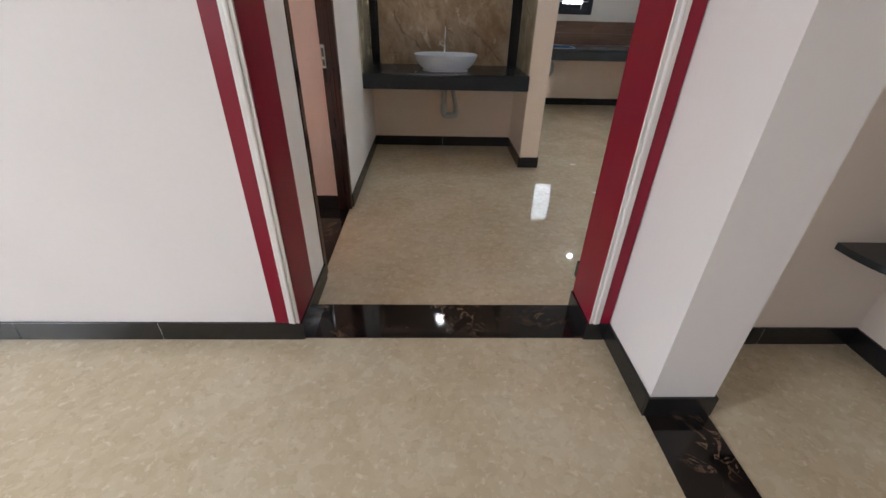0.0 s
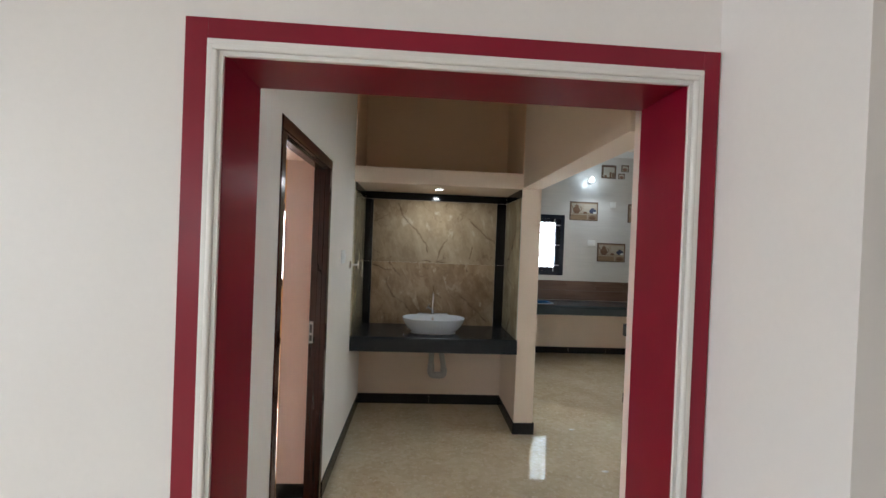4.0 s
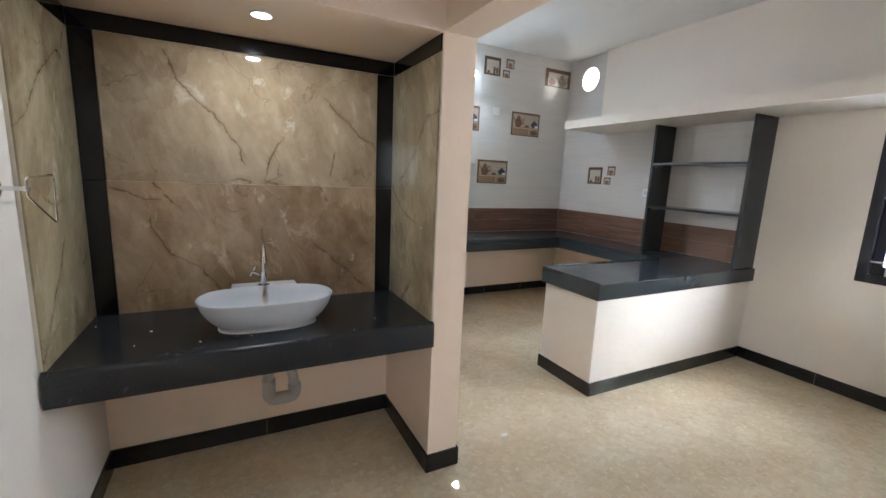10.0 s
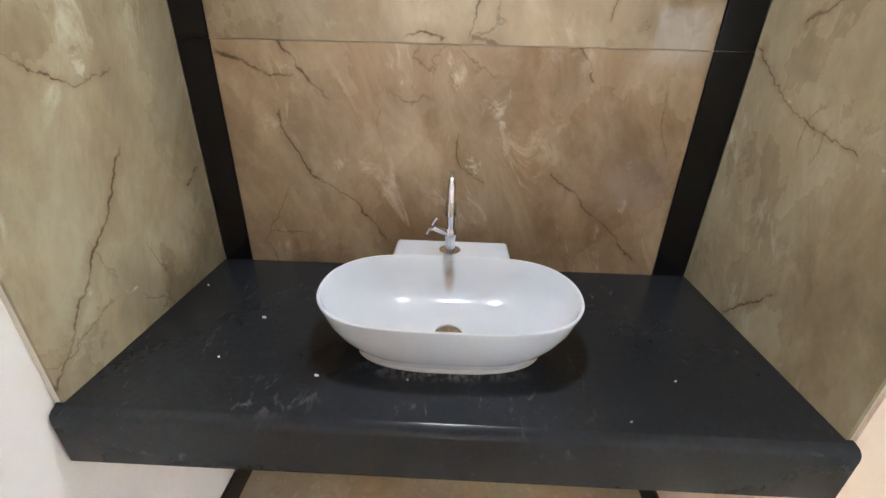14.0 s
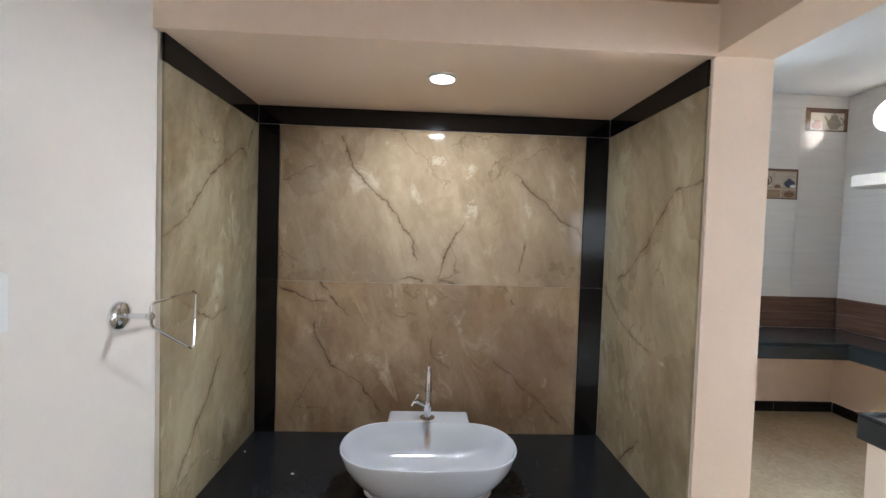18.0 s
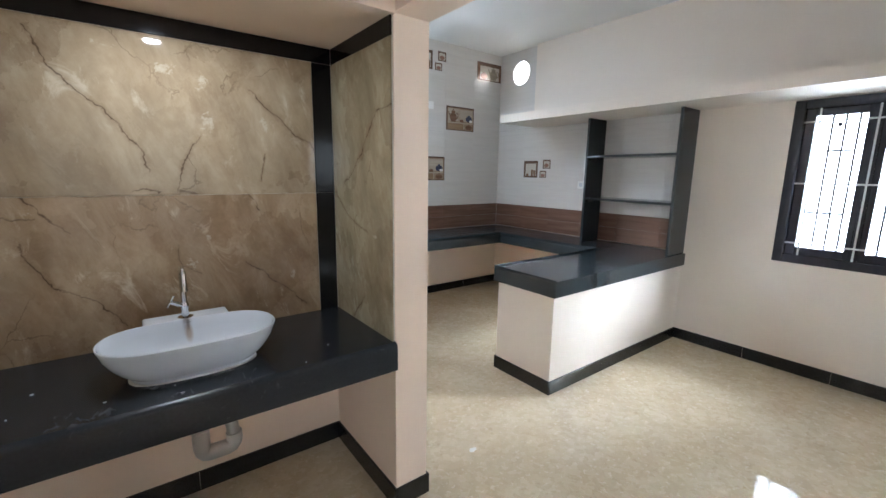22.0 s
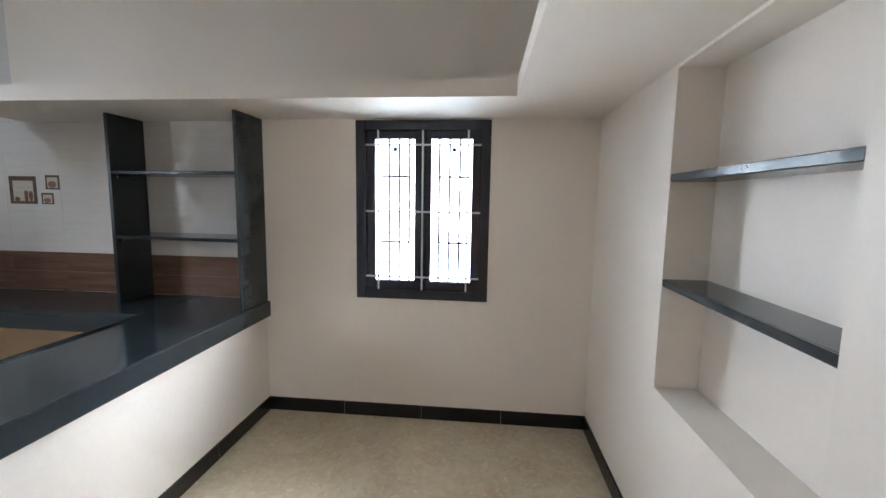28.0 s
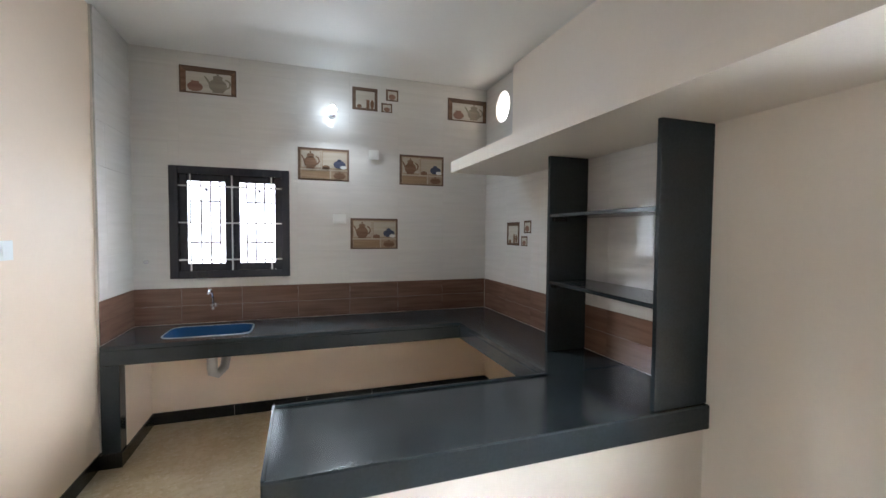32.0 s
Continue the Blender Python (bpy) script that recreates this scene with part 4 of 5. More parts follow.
sw = thing("wall_switch", (-0.45, 3.535, 1.5), "white plastic switch plate on a cream wall", "switch")
part("plate", boxes((-0.45, -0.44, 3.503, 3.622, 1.449, 1.547), bevel=0.003, seg=2), PLASTIC, sw)
part("module", boxes((-0.44, -0.437, 3.525, 3.604, 1.468, 1.528), bevel=0.0015), PLASTIC, sw)
part("rocker", boxes((-0.4368, -0.432, 3.533, 3.598, 1.475, 1.521), bevel=0.0015), PLASTIC, sw)
sw.location.x += 0.016

# ---------------------------------------------------------------- kitchen
structure("wall_kitchen_west", boxes((1.165, 1.178, 6.2, 6.81, 0, H)), CREAM, "kitchen wall beside the window", "wall")
structure("wall_under_counter", boxes((1.178, 1.298, 6.262, 6.80, 0, 0.70)), BLUSH, "pale peach wall end under the worktop", "wall")
wk = thing("kitchen_worktop", (2.7, 6.5, 0.74), "black granite kitchen worktop round three sides", "worktop")
Z = 0.832
for spec in ((1.19, 1.50, 6.17, 6.80), (1.50, 2.09, 6.17, 6.30), (1.50, 2.09, 6.66, 6.80), (2.09, 4.30, 6.17, 6.80)):
    part("slab", boxes((*spec, Z - 0.03, Z)), GRANITE, wk)
part("slab", boxes((3.772, 4.30, 4.80, 6.168, Z - 0.03, Z)), GRANITE, wk)
part("front_edge", boxes((1.19, 3.772, 6.16, 6.185, 0.70, Z - 0.0305), bevel=0.003), GRANITE, wk)
part("front_edge", boxes((3.766, 3.79, 4.80, 6.16, 0.70, Z - 0.0305), bevel=0.003), GRANITE, wk)
for spec in ((1.30, 1.49, 6.186, 6.80), (2.10, 3.79, 6.186, 6.80), (3.7905, 4.31, 4.80, 6.80)):
    part("underside", boxes((*spec, 0.73, Z - 0.031)), BLUSH, wk, "painted concrete underside")
part("support", boxes((1.19, 1.30, 6.16, 6.26, 0.1, 0.699), bevel=0.003), GRANITE, wk, "black granite leg panel")
structure("baseboard", boxes((1.18, 1.31, 6.145, 6.27, 0.001, 0.1), bevel=0.002), SKIRT, "black skirting tile round the counter leg", "baseboard")

pen = thing("breakfast_counter", (3.3, 4.5, 0), "cream peninsula counter with a thick black granite top", "counter")
part("base_wall", boxes((2.38, 4.248, 4.238, 4.77, 0.0, 0.717)), CREAM, pen, "cream painted masonry base")
part("worktop", boxes((2.345, 4.2475, 4.205, 4.795, 0.718, Z), bevel=0.006), GRANITE, pen, "black granite top")
part("worktop_end", boxes((4.2478, 4.299, 4.252, 4.795, 0.718, Z)), GRANITE, pen)
part("lip", boxes((2.345, 2.357, 4.205, 4.795, Z + 0.0005, Z + 0.012), (2.357, 3.766, 4.783, 4.795, Z + 0.0005, Z + 0.012), bevel=0.002), GRANITE, pen, "raised granite edge strip")

sink = thing("kitchen_sink", (1.79, 6.47, 0.84), "rectangular sink lined with blue film", "sink")
bm = superellipse(bmesh.new(), [(0.299, 0.189, 0.003, 0), (0.294, 0.184, 0.002, 0), (0.288, 0.178, -0.012, 0), (0.275, 0.166, -0.12, 0), (0.24, 0.135, -0.14, 0), (0.02, 0.02, -0.145, 0)], 48, 6, False)
bmesh.ops.translate(bm, vec=(1.795, 6.475, Z), verts=bm.verts)
part("bowl", bm, SINKBLUE, sink, "dark blue bowl", True)
bm = superellipse(bmesh.new(), [(0.306, 0.196, 0.0005, 0), (0.305, 0.195, 0.004, 0), (0.297, 0.187, 0.0045, 0), (0.295, 0.185, 0.001, 0)], 48, 6, False)
bm.faces.ensure_lookup_table()
bm.faces.remove(bm.faces[-1])
bmesh.ops.translate(bm, vec=(1.795, 6.475, Z), verts=bm.verts)
part("rim", bm, STEELRIM, sink, "pale steel rim", True)
part("underside", superellipse(bmesh.new(), [(0.25, 0.16, -0.02, 0), (0.275, 0.18, -0.008, 0), (0.285, 0.185, 0.02, 0)], 48, 6), PVC, sink, "grey underside of the bowl", True).matrix_world = Matrix.Translation((1.795, 6.475, 0.687))
sp = thing("sink_waste_pipe", (1.8, 6.5, 0.5), "grey plastic waste pipe under the sink", "pipe")
part("drop", rod(bmesh.new(), (1.80, 6.48, 0.52), (1.80, 6.48, 0.668), 0.038, 18), PVC, sp, "", True)
part("bend", tube(bmesh.new(), [(1.80, 6.48, 0.54), (1.80, 6.48, 0.50), (1.83, 6.52, 0.47), (1.87, 6.58, 0.50), (1.88, 6.60, 0.56), (1.88, 6.66, 0.60), (1.88, 6.80, 0.60)], 0.035, 14), PVC, sp, "", True)
kt = thing("kitchen_tap", (1.76, 6.80, 1.0), "chrome swan neck tap on the tiled wall", "tap")
part("flange", lathe(bmesh.new(), [(0.004, 0), (0.026, 0), (0.022, 0.01), (0.004, 0.01)], 20, m=Matrix.Translation((1.765, 6.80, 0.985)) @ Matrix.Rotation(radians(90), 4, "X")), CHROME, kt, "", True)
part("body", rod(bmesh.new(), (1.765, 6.80, 0.985), (1.765, 6.72, 0.985), 0.014, 14), CHROME, kt, "", True)
part("spout", tube(bmesh.new(), [(1.765, 6.735, 0.985), (1.765, 6.73, 1.06), (1.762, 6.72, 1.10), (1.76, 6.69, 1.125), (1.757, 6.65, 1.125), (1.755, 6.62, 1.105)], 0.010, 12), CHROME, kt, "", True)
part("handle", rod(bmesh.new(), (1.765, 6.72, 0.985), (1.775, 6.69, 0.97), 0.012, 12), CHROME, kt, "", True)

rack = thing("shelf_rack", (4.12, 4.64, Z), "black granite open shelf rack on the worktop", "shelf")
part("side_panel", boxes((3.935, 4.247, 4.226, 4.25, Z + 0.001, 2.1175), bevel=0.002), GRANITE, rack)
part("side_panel", boxes((4.0, 4.2985, 5.163, 5.188, Z + 0.001, 2.1175), bevel=0.002), GRANITE, rack)
for z in (1.285, 1.718):
    bm = bmesh.new()
    tops = [bm.verts.new((x, y, z + 0.022)) for x, y in ((3.938, 4.2505), (4.2985, 4.2505), (4.2985, 5.1625), (4.003, 5.1625))]
    lows = [bm.verts.new((v.co.x, v.co.y, z)) for v in tops]
    bm.faces.new(tops)
    bm.faces.new(lows[::-1])
    for i in range(4):
        bm.faces.new((tops[i], lows[i], lows[(i + 1) % 4], tops[(i + 1) % 4]))
    bmesh.ops.bevel(bm, geom=bm.edges[:], offset=0.002, segments=1, affect="EDGES")
    part("shelf", bm, GRANITE, rack)
    part("cleat", boxes((4.02, 4.12, 5.135, 5.1628, z - 0.026, z - 0.0005), bevel=0.003), BORDER, rack, "small black mortar cleat under the shelf")

bulb = thing("wall_bulb", (2.744, 6.80, 2.68), "lit white bulb in a wall holder", "lamp")
part("holder", lathe(bmesh.new(), [(0.002, 0), (0.034, 0), (0.034, 0.02), (0.02, 0.035), (0.018, 0.06), (0.002, 0.06)], 20, m=Matrix.Translation((2.744, 6.80, 2.68)) @ Matrix.Rotation(radians(75), 4, "X")), PLASTIC, bulb, "", True)
part("globe", lathe(bmesh.new(), [(0.002, 0.055), (0.018, 0.058), (0.034, 0.085), (0.036, 0.105), (0.028, 0.13), (0.012, 0.142), (0.002, 0.144)], 24, m=Matrix.Translation((2.744, 6.80, 2.68)) @ Matrix.Rotation(radians(75), 4, "X")), BULBGLOW, bulb, "glowing cool white globe", True)
for x0, x1, z0, z1 in ((2.75, 2.87, 1.692, 1.779), (3.08, 3.175, 2.30, 2.388)):
    s2 = thing("wall_socket", ((x0 + x1) / 2, 6.80, (z0 + z1) / 2), "white plastic socket plate on white tiles", "socket")
    part("plate", boxes((x0, x1, 6.778, 6.789, z0, z1), bevel=0.003, seg=2), PLASTIC, s2)
    part("module", boxes((x0 + 0.02, x1 - 0.02, 6.774, 6.779, z0 + 0.018, z1 - 0.018), bevel=0.0015), PLASTIC, s2)

# ---------------------------------------------------------------- dining
for z in (1.238, 1.665):
    sh = thing("niche_shelf", (2.76, 1.85, z), "black granite shelf in the wall niche", "shelf", "niche shelves")
    part("board", boxes((2.334, 3.191, 1.758, 1.922, z, z + 0.03), bevel=0.001), GRANITE, sh)
    part("front_edge", boxes((2.334, 3.191, 1.922, 1.934, z, z + 0.03), bevel=0.0025), GRANITE, sh, "polished front edge")

# ---------------------------------------------------------------- small things of the dining place and the hall


def corner_shelf(x, y, z, a, b, sx, sy, group, label):
    """A rounded granite shelf in a corner at (x, y), reaching a along x and b along y."""
    root = thing("corner_shelf", (x, y, z), label, "shelf", group)
    bm = bmesh.new()
    n = 14
    tops, lows = [], []
    pts = [(0, 0)] + [(a * math.cos(k * math.pi / 2 / n) ** 0.8, b * math.sin(k * math.pi / 2 / n) ** 0.8) for k in range(n + 1)]
    for u, v in pts:
        tops.append(bm.verts.new((x + sx * u, y + sy * v, z)))
        lows.append(bm.verts.new((x + sx * u, y + sy * v, z - 0.03)))
    bm.faces.new(tops)
    bm.faces.new(lows[::-1])
    for i in range(len(pts)):
        j = (i + 1) % len(pts)
        bm.faces.new((tops[i], lows[i], lows[j], tops[j]))
    part("board", bm, GRANITE, root)
    return root


for z, a, b in ((0.90, 0.298, 0.215), (1.345, 0.298, 0.215), (1.75, 0.255, 0.195)):
    corner_shelf(1.166, 1.936, z, a, b, 1, 1, "dining corner shelves", "rounded black granite corner shelf behind a wall pier")
for z in (0.56, 0.94):
    corner_shelf(2.165, 1.639, z, 0.34, 0.34, -1, -1, "nook corner shelves", "rounded dark granite corner shelf in the hall nook")

sb = thing("switchboard", (1.70, 1.935, 1.485), "glossy white switchboard with socket and switch on a cream wall", "switchboard")
part("back_box", boxes((1.572, 1.858, 1.9355, 1.944, 1.441, 1.529), bevel=0.002), PLASTIC, sb)
part("plate", boxes((1.57, 1.86, 1.9442, 1.951, 1.439, 1.531), bevel=0.003, seg=2), CERAMIC, sb)
part("module", boxes((1.60, 1.735, 1.951, 1.9545, 1.455, 1.513), bevel=0.0015), PLASTIC, sb)
part("rocker", boxes((1.645, 1.725, 1.9545, 1.961, 1.460, 1.508), bevel=0.003, seg=2), CERAMIC, sb)
part("indicator", boxes((1.607, 1.628, 1.9545, 1.957, 1.462, 1.506), bevel=0.0015), REDPLASTIC, sb, "small red indicator")
so = part("socket", boxes((1.752, 1.848, 1.951, 1.956, 1.451, 1.517), bevel=0.002), PLASTIC, sb)
for dx, dz, r in ((0.022, 0.0, 0.009), (-0.008, 0.015, 0.011), (-0.022, -0.016, 0.011)):
    part("pin_hole", rod(bmesh.new(), (1.80 + dx, 1.9555, 1.484 + dz), (1.80 + dx, 1.957, 1.484 + dz), r, 12), DARKPLASTIC, so)

ks = thing("wall_switch", (1.165, 5.32, 1.52), "white plastic switch plate by the kitchen entrance", "switch")
part("plate", boxes((1.1655, 1.175, 5.25, 5.362, 1.472, 1.565), bevel=0.003, seg=2), PLASTIC, ks)
part("rocker", boxes((1.175, 1.179, 5.28, 5.33, 1.495, 1.542), bevel=0.0015), PLASTIC, ks)

rs = thing("wall_switch", (4.2995, 5.42, 1.43), "white plastic switch plate on white tiles beside the shelf rack", "switch")
part("plate", boxes((4.290, 4.2992, 5.378, 5.468, 1.385, 1.472), bevel=0.003, seg=2), PLASTIC, rs)
part("module", boxes((4.287, 4.2905, 5.396, 5.450, 1.402, 1.456), bevel=0.0015), PLASTIC, rs)
part("rocker", boxes((4.2835, 4.2872, 5.402, 5.444, 1.408, 1.450), bevel=0.0015), CERAMIC, rs)

vk = thing("angle_valve", (1.29, 6.80, 1.36), "small chrome water valve on the tiled wall", "valve")
part("stem", rod(bmesh.new(), (1.29, 6.795, 1.36), (1.29, 6.755, 1.36), 0.009, 12), CHROME, vk, "", True)
part("knob", rod(bmesh.new(), (1.29, 6.765, 1.36), (1.29, 6.74, 1.36), 0.018, 14), CHROME, vk, "", True)


def scrap(x, y, z, size, label, mat=CEMENT):
    bm = bmesh.new()
    rng = random.Random(int(x * 1000))
    n = 7
    tops = [bm.verts.new((x + size * (0.6 + 0.4 * rng.random()) * math.cos(k * math.tau / n), y + 0.5 * size * (0.6 + 0.4 * rng.random()) * math.sin(k * math.tau / n), z + 0.002 + 0.002 * rng.random())) for k in range(n)]
    lows = [bm.verts.new((v.co.x, v.co.y, z)) for v in tops]
    bm.faces.new(tops)
    bm.faces.new(lows[::-1])
    for i in range(n):
        j = (i + 1) % n
        bm.faces.new((tops[i], lows[i], lows[j], tops[j]))
    return tagged(finish("plaster_flake", bm, mat), label, "debris", "plaster flakes")


scrap(1.547, 3.413, 0.0005, 0.03, "white plaster flake on the marble floor", PLASTIC)
scrap(1.555, 4.10, 0.0005, 0.036, "white plaster flake on the marble floor", PLASTIC)
for x, y, r in ((-0.167, 4.288, 0.010), (-0.381, 4.425, 0.005), (-0.201, 4.142, 0.005), (0.205, 4.099, 0.004), (0.75, 4.13, 0.005), (0.62, 4.02, 0.004), (0.02, 4.10, 0.008)):
    scrap(x, y, 0.8185, 0.7 * r, "tiny white plaster speck on black granite")

# ---------------------------------------------------------------- kitchen wall tiles
COLS = [1.18, 1.522, 1.983, 2.444, 2.905, 3.366, 3.827, 4.298]
ROWS_Z = [0.834, 0.985, 1.135, 1.44, 1.745, 2.05, 2.355, 2.66, 2.965, 3.089]
GAP = 0.0005
tiles_n = structure("tiling_north", boxes((1.178, 1.445, 6.8013, 6.8095, 0.834, 3.089), (2.375, 4.30, 6.8013, 6.8095, 0.834, 3.089), (1.445, 2.375, 6.8013, 6.8095, 0.834, 1.214), (1.445, 2.375, 6.8013, 6.8095, 2.153, 3.089)), GROUT, "glossy white kitchen wall tiling", "wall tiles")
WIN = (1.443, 2.377, 1.212, 2.155)
for r, (z0, z1) in enumerate(zip(ROWS_Z, ROWS_Z[1:])):
    for x0, x1 in zip(COLS, COLS[1:]):
        pieces = [(x0, x1, z0, z1)]
        if x0 < WIN[1] and x1 > WIN[0] and z0 < WIN[3] and z1 > WIN[2]:
            pieces = [(x0, min(x1, WIN[0]), z0, z1), (max(x0, WIN[1]), x1, z0, z1), (max(x0, WIN[0]), min(x1, WIN[1]), z0, min(z1, WIN[2])), (max(x0, WIN[0]), min(x1, WIN[1]), max(z0, WIN[3]), z1)]
        for a, b, c, d in pieces:
            if b - a > 0.01 and d - c > 0.005:
                part("tile", boxes((a + GAP, b - GAP, 6.80, 6.8058, c + GAP, d - GAP)), BROWNTILE if r < 2 else WHITETILE, tiles_n)

tiles_e = structure("tiling_east", boxes((4.3008, 4.3125, 4.2545, 6.7985, 0.834, 2.117)), GROUT, "glossy white kitchen side wall tiling", "wall tiles")
YS = [4.255, 4.495, 4.956, 5.417, 5.878, 6.339, 6.799]
for r, (z0, z1) in enumerate(zip([0.834, 0.985, 1.135, 1.44, 1.745, 2.05], [0.985, 1.135, 1.44, 1.745, 2.05, 2.117])):
    for y0, y1 in zip(YS, YS[1:]):
        part("tile", boxes((4.2995, 4.3052, y0 + GAP, y1 - GAP, z0 + GAP, z1 - GAP)), BROWNTILE if r < 2 else WHITETILE, tiles_e)
# above the loft, round the vent hole
bm = bmesh.new()
n, cy, cz, rad = 40, 6.43, 2.815, 0.142
ring, rim = [], []
for i in range(n):
    u = i * math.tau / n
    c, s = math.cos(u), math.sin(u)
    k = 0.21 / max(abs(c), abs(s))
    ring.append((cy + rad * c, cz + rad * s))
    rim.append((cy + k * c, cz + k * s))
for x in (4.2995, 4.3125):
    a = [bm.verts.new((x, *p)) for p in ring]
    b = [bm.verts.new((x, *p)) for p in rim]
    for i in range(n):
        j = (i + 1) % n
        bm.faces.new((a[i], a[j], b[j], b[i]))
    if x < 4.305:
        inner = a
    else:
        for i in range(n):
            j = (i + 1) % n
            bm.faces.new((inner[i], inner[j], a[j], a[i]))
for y0, y1, z0, z1 in ((6.14, 6.22, 2.209, 3.089), (6.64, 6.799, 2.209, 3.089), (6.22, 6.64, 2.209, 2.605), (6.22, 6.64, 3.025, 3.089)):
    box(bm, 4.2995, 4.3125, y0, y1, z0, z1)
part("tile", bm, WHITETILE, tiles_e, "white tile with a round vent hole")
part("tile", boxes((4.2995, 4.3125, 6.1405, 6.799, 2.118, 2.2088)), WHITETILE, tiles_e)

tiles_w = structure("tiling_west", boxes((1.1785, 1.182, 6.2, 6.80, 0.834, 3.089)), GROUT, "glossy white kitchen side wall tiling", "wall tiles")
for r, (z0, z1) in enumerate(zip(ROWS_Z, ROWS_Z[1:])):
    for y0, y1 in ((6.20, 6.339), (6.339, 6.80)):
        part("tile", boxes((1.182, 1.189, y0 + GAP, y1 - GAP, z0 + GAP, z1 - GAP)), BROWNTILE if r < 2 else WHITETILE, tiles_w)
cap = thing("vent_ring", (4.30, 6.43, 2.815), "thin white ring round a bright vent opening", "vent")
part("ring", lathe(bmesh.new(), [(0.1415, 0), (0.146, 0), (0.146, 0.004), (0.1405, 0.004), (0.1405, 0.0), (0.1415, 0)], 40, cap=False, m=Matrix.Translation((4.2955, 6.43, 2.815)) @ Matrix.Rotation(radians(90), 4, "Y")), PLASTIC, cap, "", True)

structure("backdrop", boxes((4.75, 4.76, 5.3, 7.8, 2.2, 3.7)), SKYGLOW, "bright hazy sky outside the vent", "sky")

# ---------------------------------------------------------------- decorated tiles
PRINT_DARK = tile_material("print_dark_brown", (0.115, 0.072, 0.050), (0.18, 0.118, 0.085), 0.12)
PRINT_TAN = tile_material("print_tan", (0.30, 0.21, 0.145), (0.38, 0.28, 0.20), 0.12)
PRINT_CREAM = tile_material("print_cream", (0.40, 0.33, 0.26), (0.50, 0.43, 0.35), 0.12)
PRINT_PALE = tile_material("print_pale", (0.50, 0.45, 0.38), (0.60, 0.55, 0.48), 0.12)
PRINT_BROWN = tile_material("print_brown", (0.15, 0.085, 0.05), (0.25, 0.15, 0.10), 0.12)
PRINT_PLANK = tile_material("print_plank", (0.26, 0.17, 0.10), (0.36, 0.25, 0.16), 0.12)
PRINT_BLUE = tile_material("print_slate_blue", (0.05, 0.055, 0.09), (0.09, 0.095, 0.14), 0.12)
PRINT_SILVER = tile_material("print_bronze_grey", (0.22, 0.19, 0.15), (0.34, 0.30, 0.24), 0.12)
PRINT_RED = tile_material("print_clay_red", (0.24, 0.125, 0.095), (0.32, 0.19, 0.15), 0.12)
PRINT_WHITE = tile_material("print_white", (0.66, 0.65, 0.62), (0.74, 0.73, 0.70), 0.12)


def flat(bm, pts, d0, d1, place):
    """A thin plate with the outline pts (u, z), from d0 to d1 in front of the wall."""
    tops = [bm.verts.new(place(u, -d1, z)) for u, z in pts]
    lows = [bm.verts.new(place(u, -d0, z)) for u, z in pts]
    bm.faces.new(tops)
    bm.faces.new(lows[::-1])
    for i in range(len(pts)):
        j = (i + 1) % len(pts)
        bm.faces.new((tops[i], lows[i], lows[j], tops[j]))
    return bm


def rect(u0, u1, z0, z1):
    return [(u0, z0), (u1, z0), (u1, z1), (u0, z1)]


def oval(u, z, a, b, n=18, t0=0.0, t1=math.tau):
    full = abs(t1 - t0 - math.tau) < 1e-6
    return [(u + a * math.cos(t0 + (t1 - t0) * k / (n if full else n - 1)), z + b * math.sin(t0 + (t1 - t0) * k / (n if full else n - 1))) for k in range(n)]


def pot(u, z, w, h):
    """Outline pieces of a lidded pot standing at z: body, neck, lid, spout, handle."""
    bars = [oval(u, z + 0.36 * h, 0.34 * w, 0.36 * h), rect(u - 0.17 * w, u + 0.17 * w, z + 0.62 * h, z + 0.78 * h), oval(u, z + 0.78 * h, 0.2 * w, 0.1 * h, 12, 0, math.pi), oval(u, z + 0.94 * h, 0.05 * w, 0.06 * h, 10),
            rect(u - 0.22 * w, u + 0.22 * w, z, z + 0.06 * h),
            [(u - 0.28 * w, z + 0.28 * h), (u - 0.25 * w, z + 0.44 * h), (u - 0.44 * w, z + 0.78 * h), (u - 0.52 * w, z + 0.80 * h)]]
    arc_o = oval(u + 0.28 * w, z + 0.48 * h, 0.22 * w, 0.26 * h, 12, -math.pi / 2, math.pi / 2)
    arc_i = oval(u + 0.28 * w, z + 0.48 * h, 0.15 * w, 0.18 * h, 12, -math.pi / 2, math.pi / 2)
    return bars, (arc_o, arc_i)


def draw(name, shapes, mat, parent, place, layer, label=""):
    bm = bmesh.new()
    d = 0.0012 * layer
    for s in shapes:
        if isinstance(s, tuple):
            o, i = s
            for k in range(len(o) - 1):
                flat(bm, [o[k], o[k + 1], i[k + 1], i[k]], d, d + 0.0012, place)
        else:
            flat(bm, s, d, d + 0.0012, place)
    return part(name, bm, mat, parent, label)


def pot_shapes(*spec):
    bars, loop = pot(*spec)
    return bars + [loop]


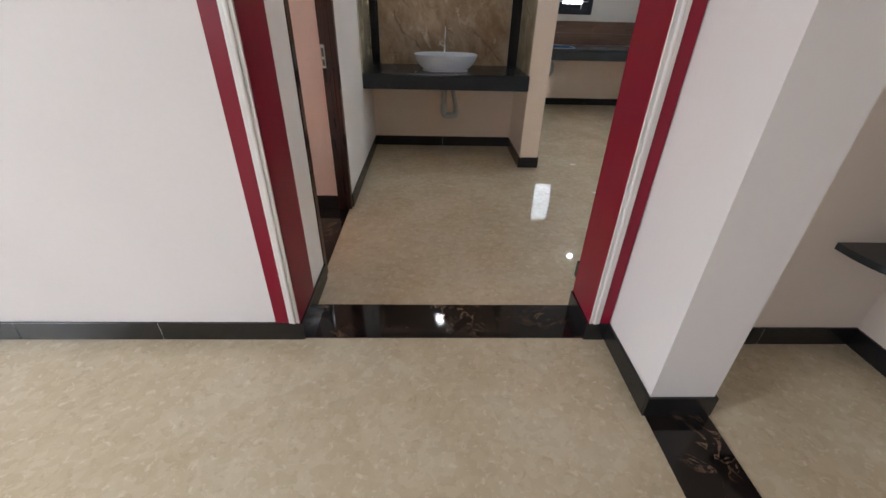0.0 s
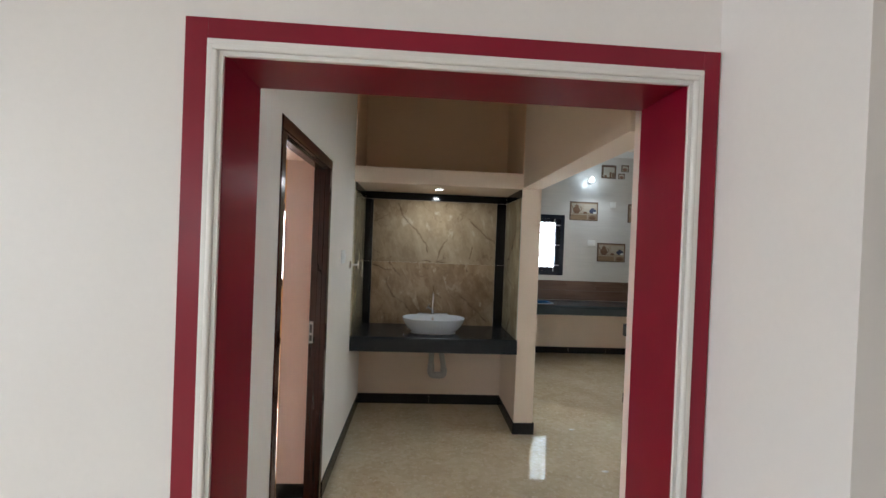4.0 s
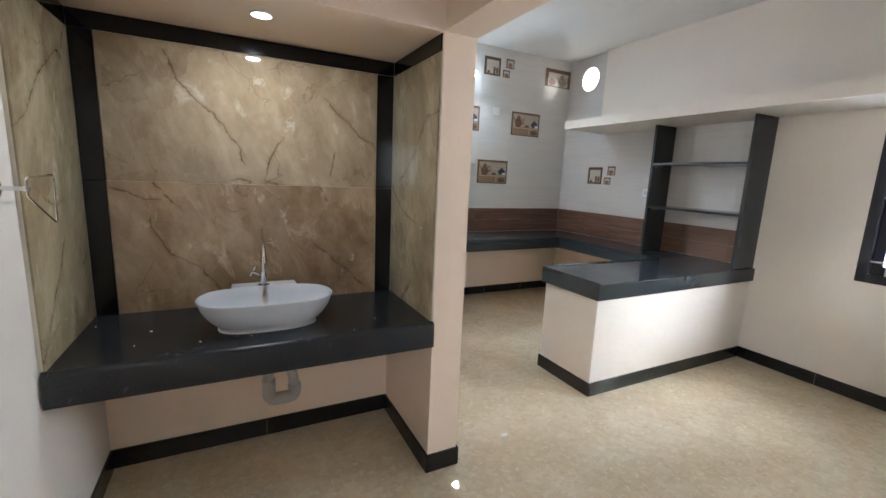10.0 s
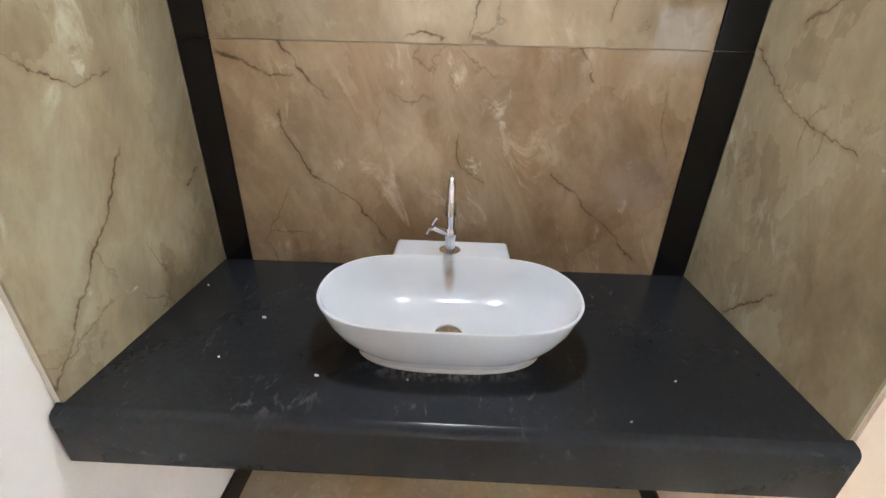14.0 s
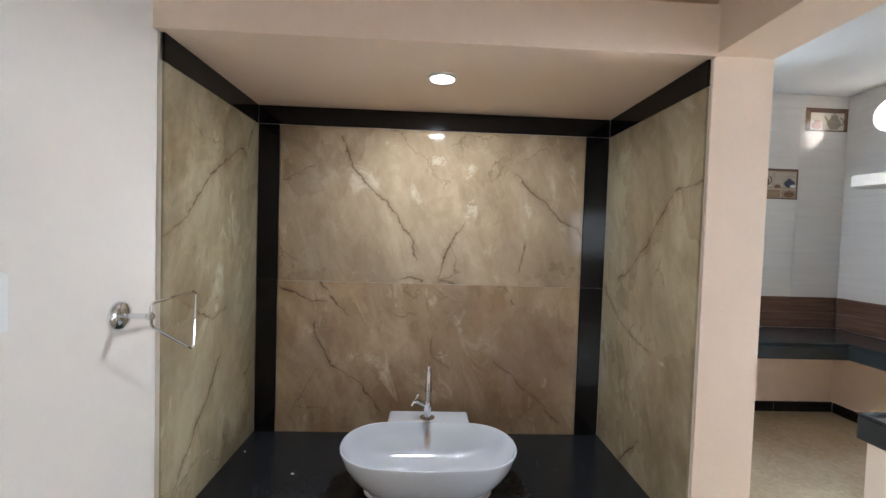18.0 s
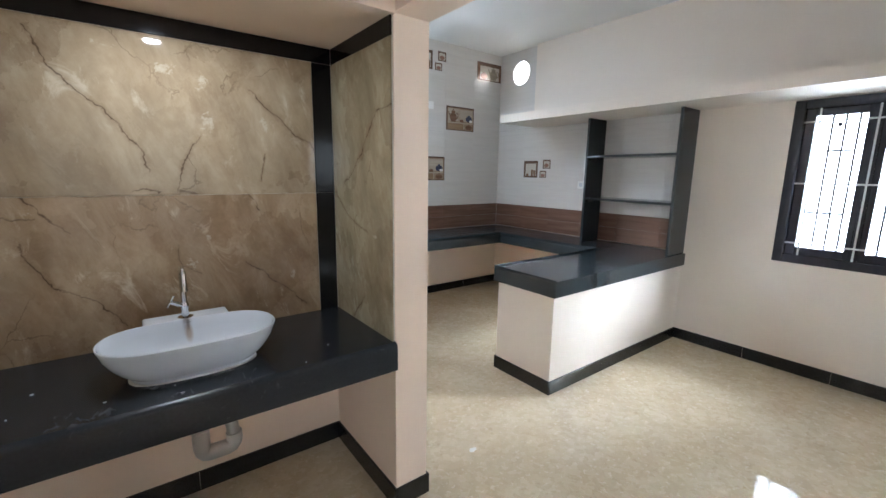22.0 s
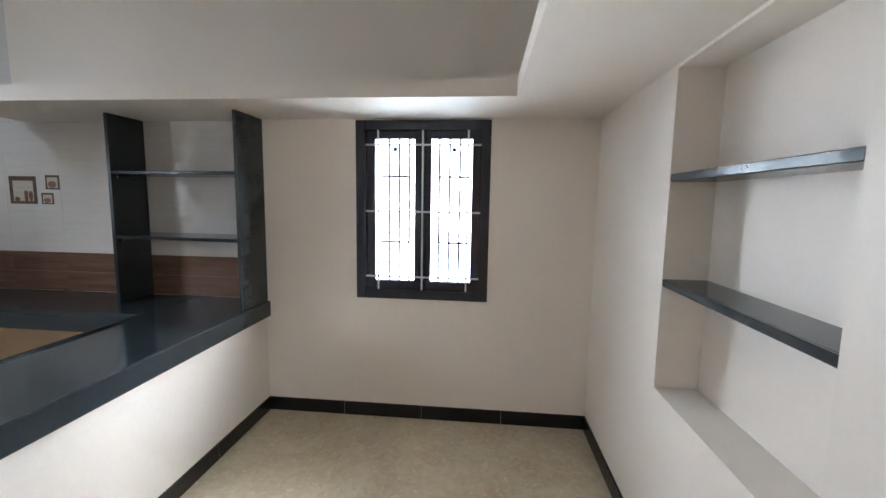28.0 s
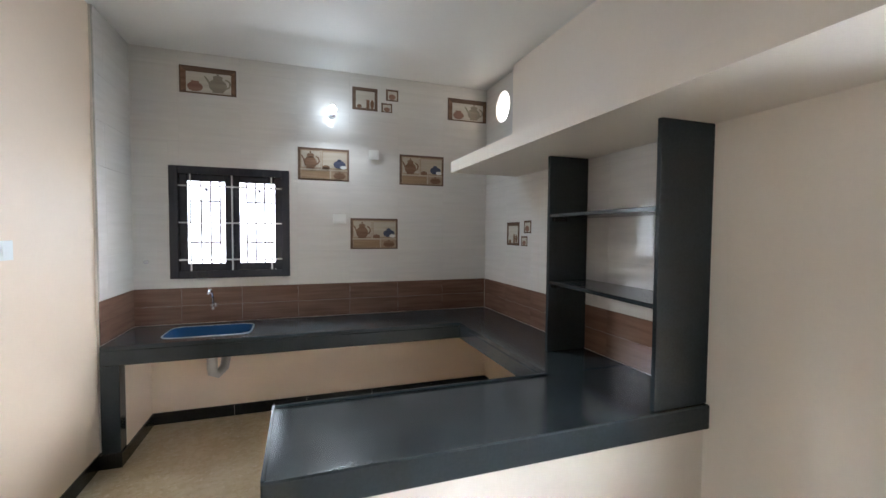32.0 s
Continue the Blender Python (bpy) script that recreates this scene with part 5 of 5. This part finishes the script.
def shelf_print(u, z, place):
    """A tile printed with a little shelf: a tall pot, bowls and cups."""
    w, h = 0.452, 0.292
    t = tagged(thing("decor_tile", place(u + w / 2, 0, z), "wall tile printed with a shelf of brown teapot and cups", "tile", "printed shelf tiles"))
    draw("border", [rect(u, u + w, z, z + h)], PRINT_DARK, t, place, 0.1)
    draw("backing", [rect(u + 0.022, u + w - 0.016, z + 0.012, z + h - 0.020)], PRINT_TAN, t, place, 1.2)
    draw("light_panel", [rect(u + 0.215, u + w - 0.022, z + 0.115, z + h - 0.032), rect(u + 0.03, u + 0.195, z + 0.115, z + h - 0.028)], PRINT_CREAM, t, place, 2.3)
    draw("board", [rect(u + 0.02, u + w - 0.014, z + 0.092, z + 0.102), rect(u + 0.198, u + 0.208, z + 0.1, z + h - 0.02), rect(u + 0.28, u + 0.288, z + 0.012, z + 0.092)], PRINT_CREAM, t, place, 3.4, "pale shelf boards")
    draw("plank", [rect(u + 0.03, u + 0.272, z + 0.018, z + 0.085)], PRINT_PLANK, t, place, 3.4)
    draw("teapot", pot_shapes(u + 0.108, z + 0.104, 0.165, 0.155), PRINT_BROWN, t, place, 4.6, "brown teapot")
    draw("bowl", [oval(u + 0.245, z + 0.122, 0.032, 0.018), rect(u + 0.215, u + 0.275, z + 0.104, z + 0.122)], PRINT_BROWN, t, place, 4.6)
    draw("cup", [oval(u + 0.365, z + 0.150, 0.055, 0.036), oval(u + 0.362, z + 0.188, 0.02, 0.012, 10)], PRINT_BLUE, t, place, 4.6, "slate blue cup")
    draw("saucer", [oval(u + 0.398, z + 0.126, 0.03, 0.016)], PRINT_WHITE, t, place, 5.8, "white saucer")
    draw("casserole", [oval(u + 0.365, z + 0.045, 0.055, 0.028), rect(u + 0.325, u + 0.405, z + 0.060, z + 0.074), oval(u + 0.365, z + 0.080, 0.012, 0.008, 8)], PRINT_BROWN, t, place, 4.6)


def niche_print(u, z, place, w=0.425, h=0.222, group="printed niche tiles"):
    """A tile printed with a deep niche holding a clay pot and a kettle."""
    t = tagged(thing("decor_tile", place(u + w / 2, 0, z), "wall tile printed with a niche holding pot and kettle", "tile", group))
    draw("border", [rect(u, u + w, z, z + h)], PRINT_DARK, t, place, 0.1)
    for shape in ([(u + 0.012, z + 0.012), (u + 0.05, z + 0.03), (u + 0.05, z + h - 0.045), (u + 0.012, z + h - 0.012)], [(u + w - 0.012, z + 0.012), (u + w - 0.012, z + h - 0.012), (u + w - 0.04, z + h - 0.045), (u + w - 0.04, z + 0.03)]):
        draw("frame_shade", [shape], PRINT_BROWN, t, place, 1.2)
    draw("niche_back", [rect(u + 0.05, u + w - 0.04, z + 0.012, z + h - 0.045)], PRINT_PALE, t, place, 1.2)
    draw("clay_pot", [oval(u + 0.115, z + 0.055, 0.058, 0.038), rect(u + 0.085, u + 0.145, z + 0.085, z + 0.103)], PRINT_RED, t, place, 2.4, "clay red pot")
    draw("kettle", pot_shapes(u + 0.285, z + 0.020, 0.20, 0.16), PRINT_SILVER, t, place, 2.4, "bronze grey kettle")


def triple_print(u, z, place, sx=1.0):
    """A tile printed with one large and two small square niches."""
    t = tagged(thing("decor_tile", place(u + 0.22, 0, z), "wall tile printed with one large and two small niches", "tile", "printed triple niche tiles"))
    cells = [(u, 0.236 * sx, z, 0.210), (u + 0.317 * sx, 0.12 * sx, z + 0.112, 0.108), (u + 0.272 * sx, 0.105 * sx, z, 0.086)]
    for k, (cu, cw, cz0, ch) in enumerate(cells):
        draw("border", [rect(cu, cu + cw, cz0, cz0 + ch)], PRINT_DARK, t, place, 0.1)
        draw("niche_back", [rect(cu + cw * 0.14, cu + cw * 0.88, cz0 + ch * 0.10, cz0 + ch * 0.84)], PRINT_PALE, t, place, 1.2)
    for shape in (rect(u + 0.13 * sx, u + 0.16 * sx, z + 0.02, z + 0.10), oval(u + 0.185 * sx, z + 0.06, 0.018 * sx, 0.04), oval(u + 0.065 * sx, z + 0.035, 0.022 * sx, 0.018)):
        draw("bottle", [shape], PRINT_BROWN, t, place, 2.4)
    for shape in (oval(u + 0.375 * sx, z + 0.15, 0.034 * sx, 0.026), oval(u + 0.325 * sx, z + 0.028, 0.03 * sx, 0.02)):
        draw("pot", [shape], PRINT_RED, t, place, 2.4)


NW = north(6.80)
shelf_print(2.448, 2.083, NW)
shelf_print(3.38, 2.078, NW)
shelf_print(2.911, 1.452, NW)
niche_print(1.533, 2.755, NW)
niche_print(3.872, 2.745, NW)
triple_print(2.93, 2.756, NW)
triple_print(-6.31, 1.502, Place(Matrix.Translation((4.2995, 0, 0)) @ Matrix(((0, 1, 0, 0), (-1, 0, 0, 0), (0, 0, 1, 0), (0, 0, 0, 1)))), 0.98)
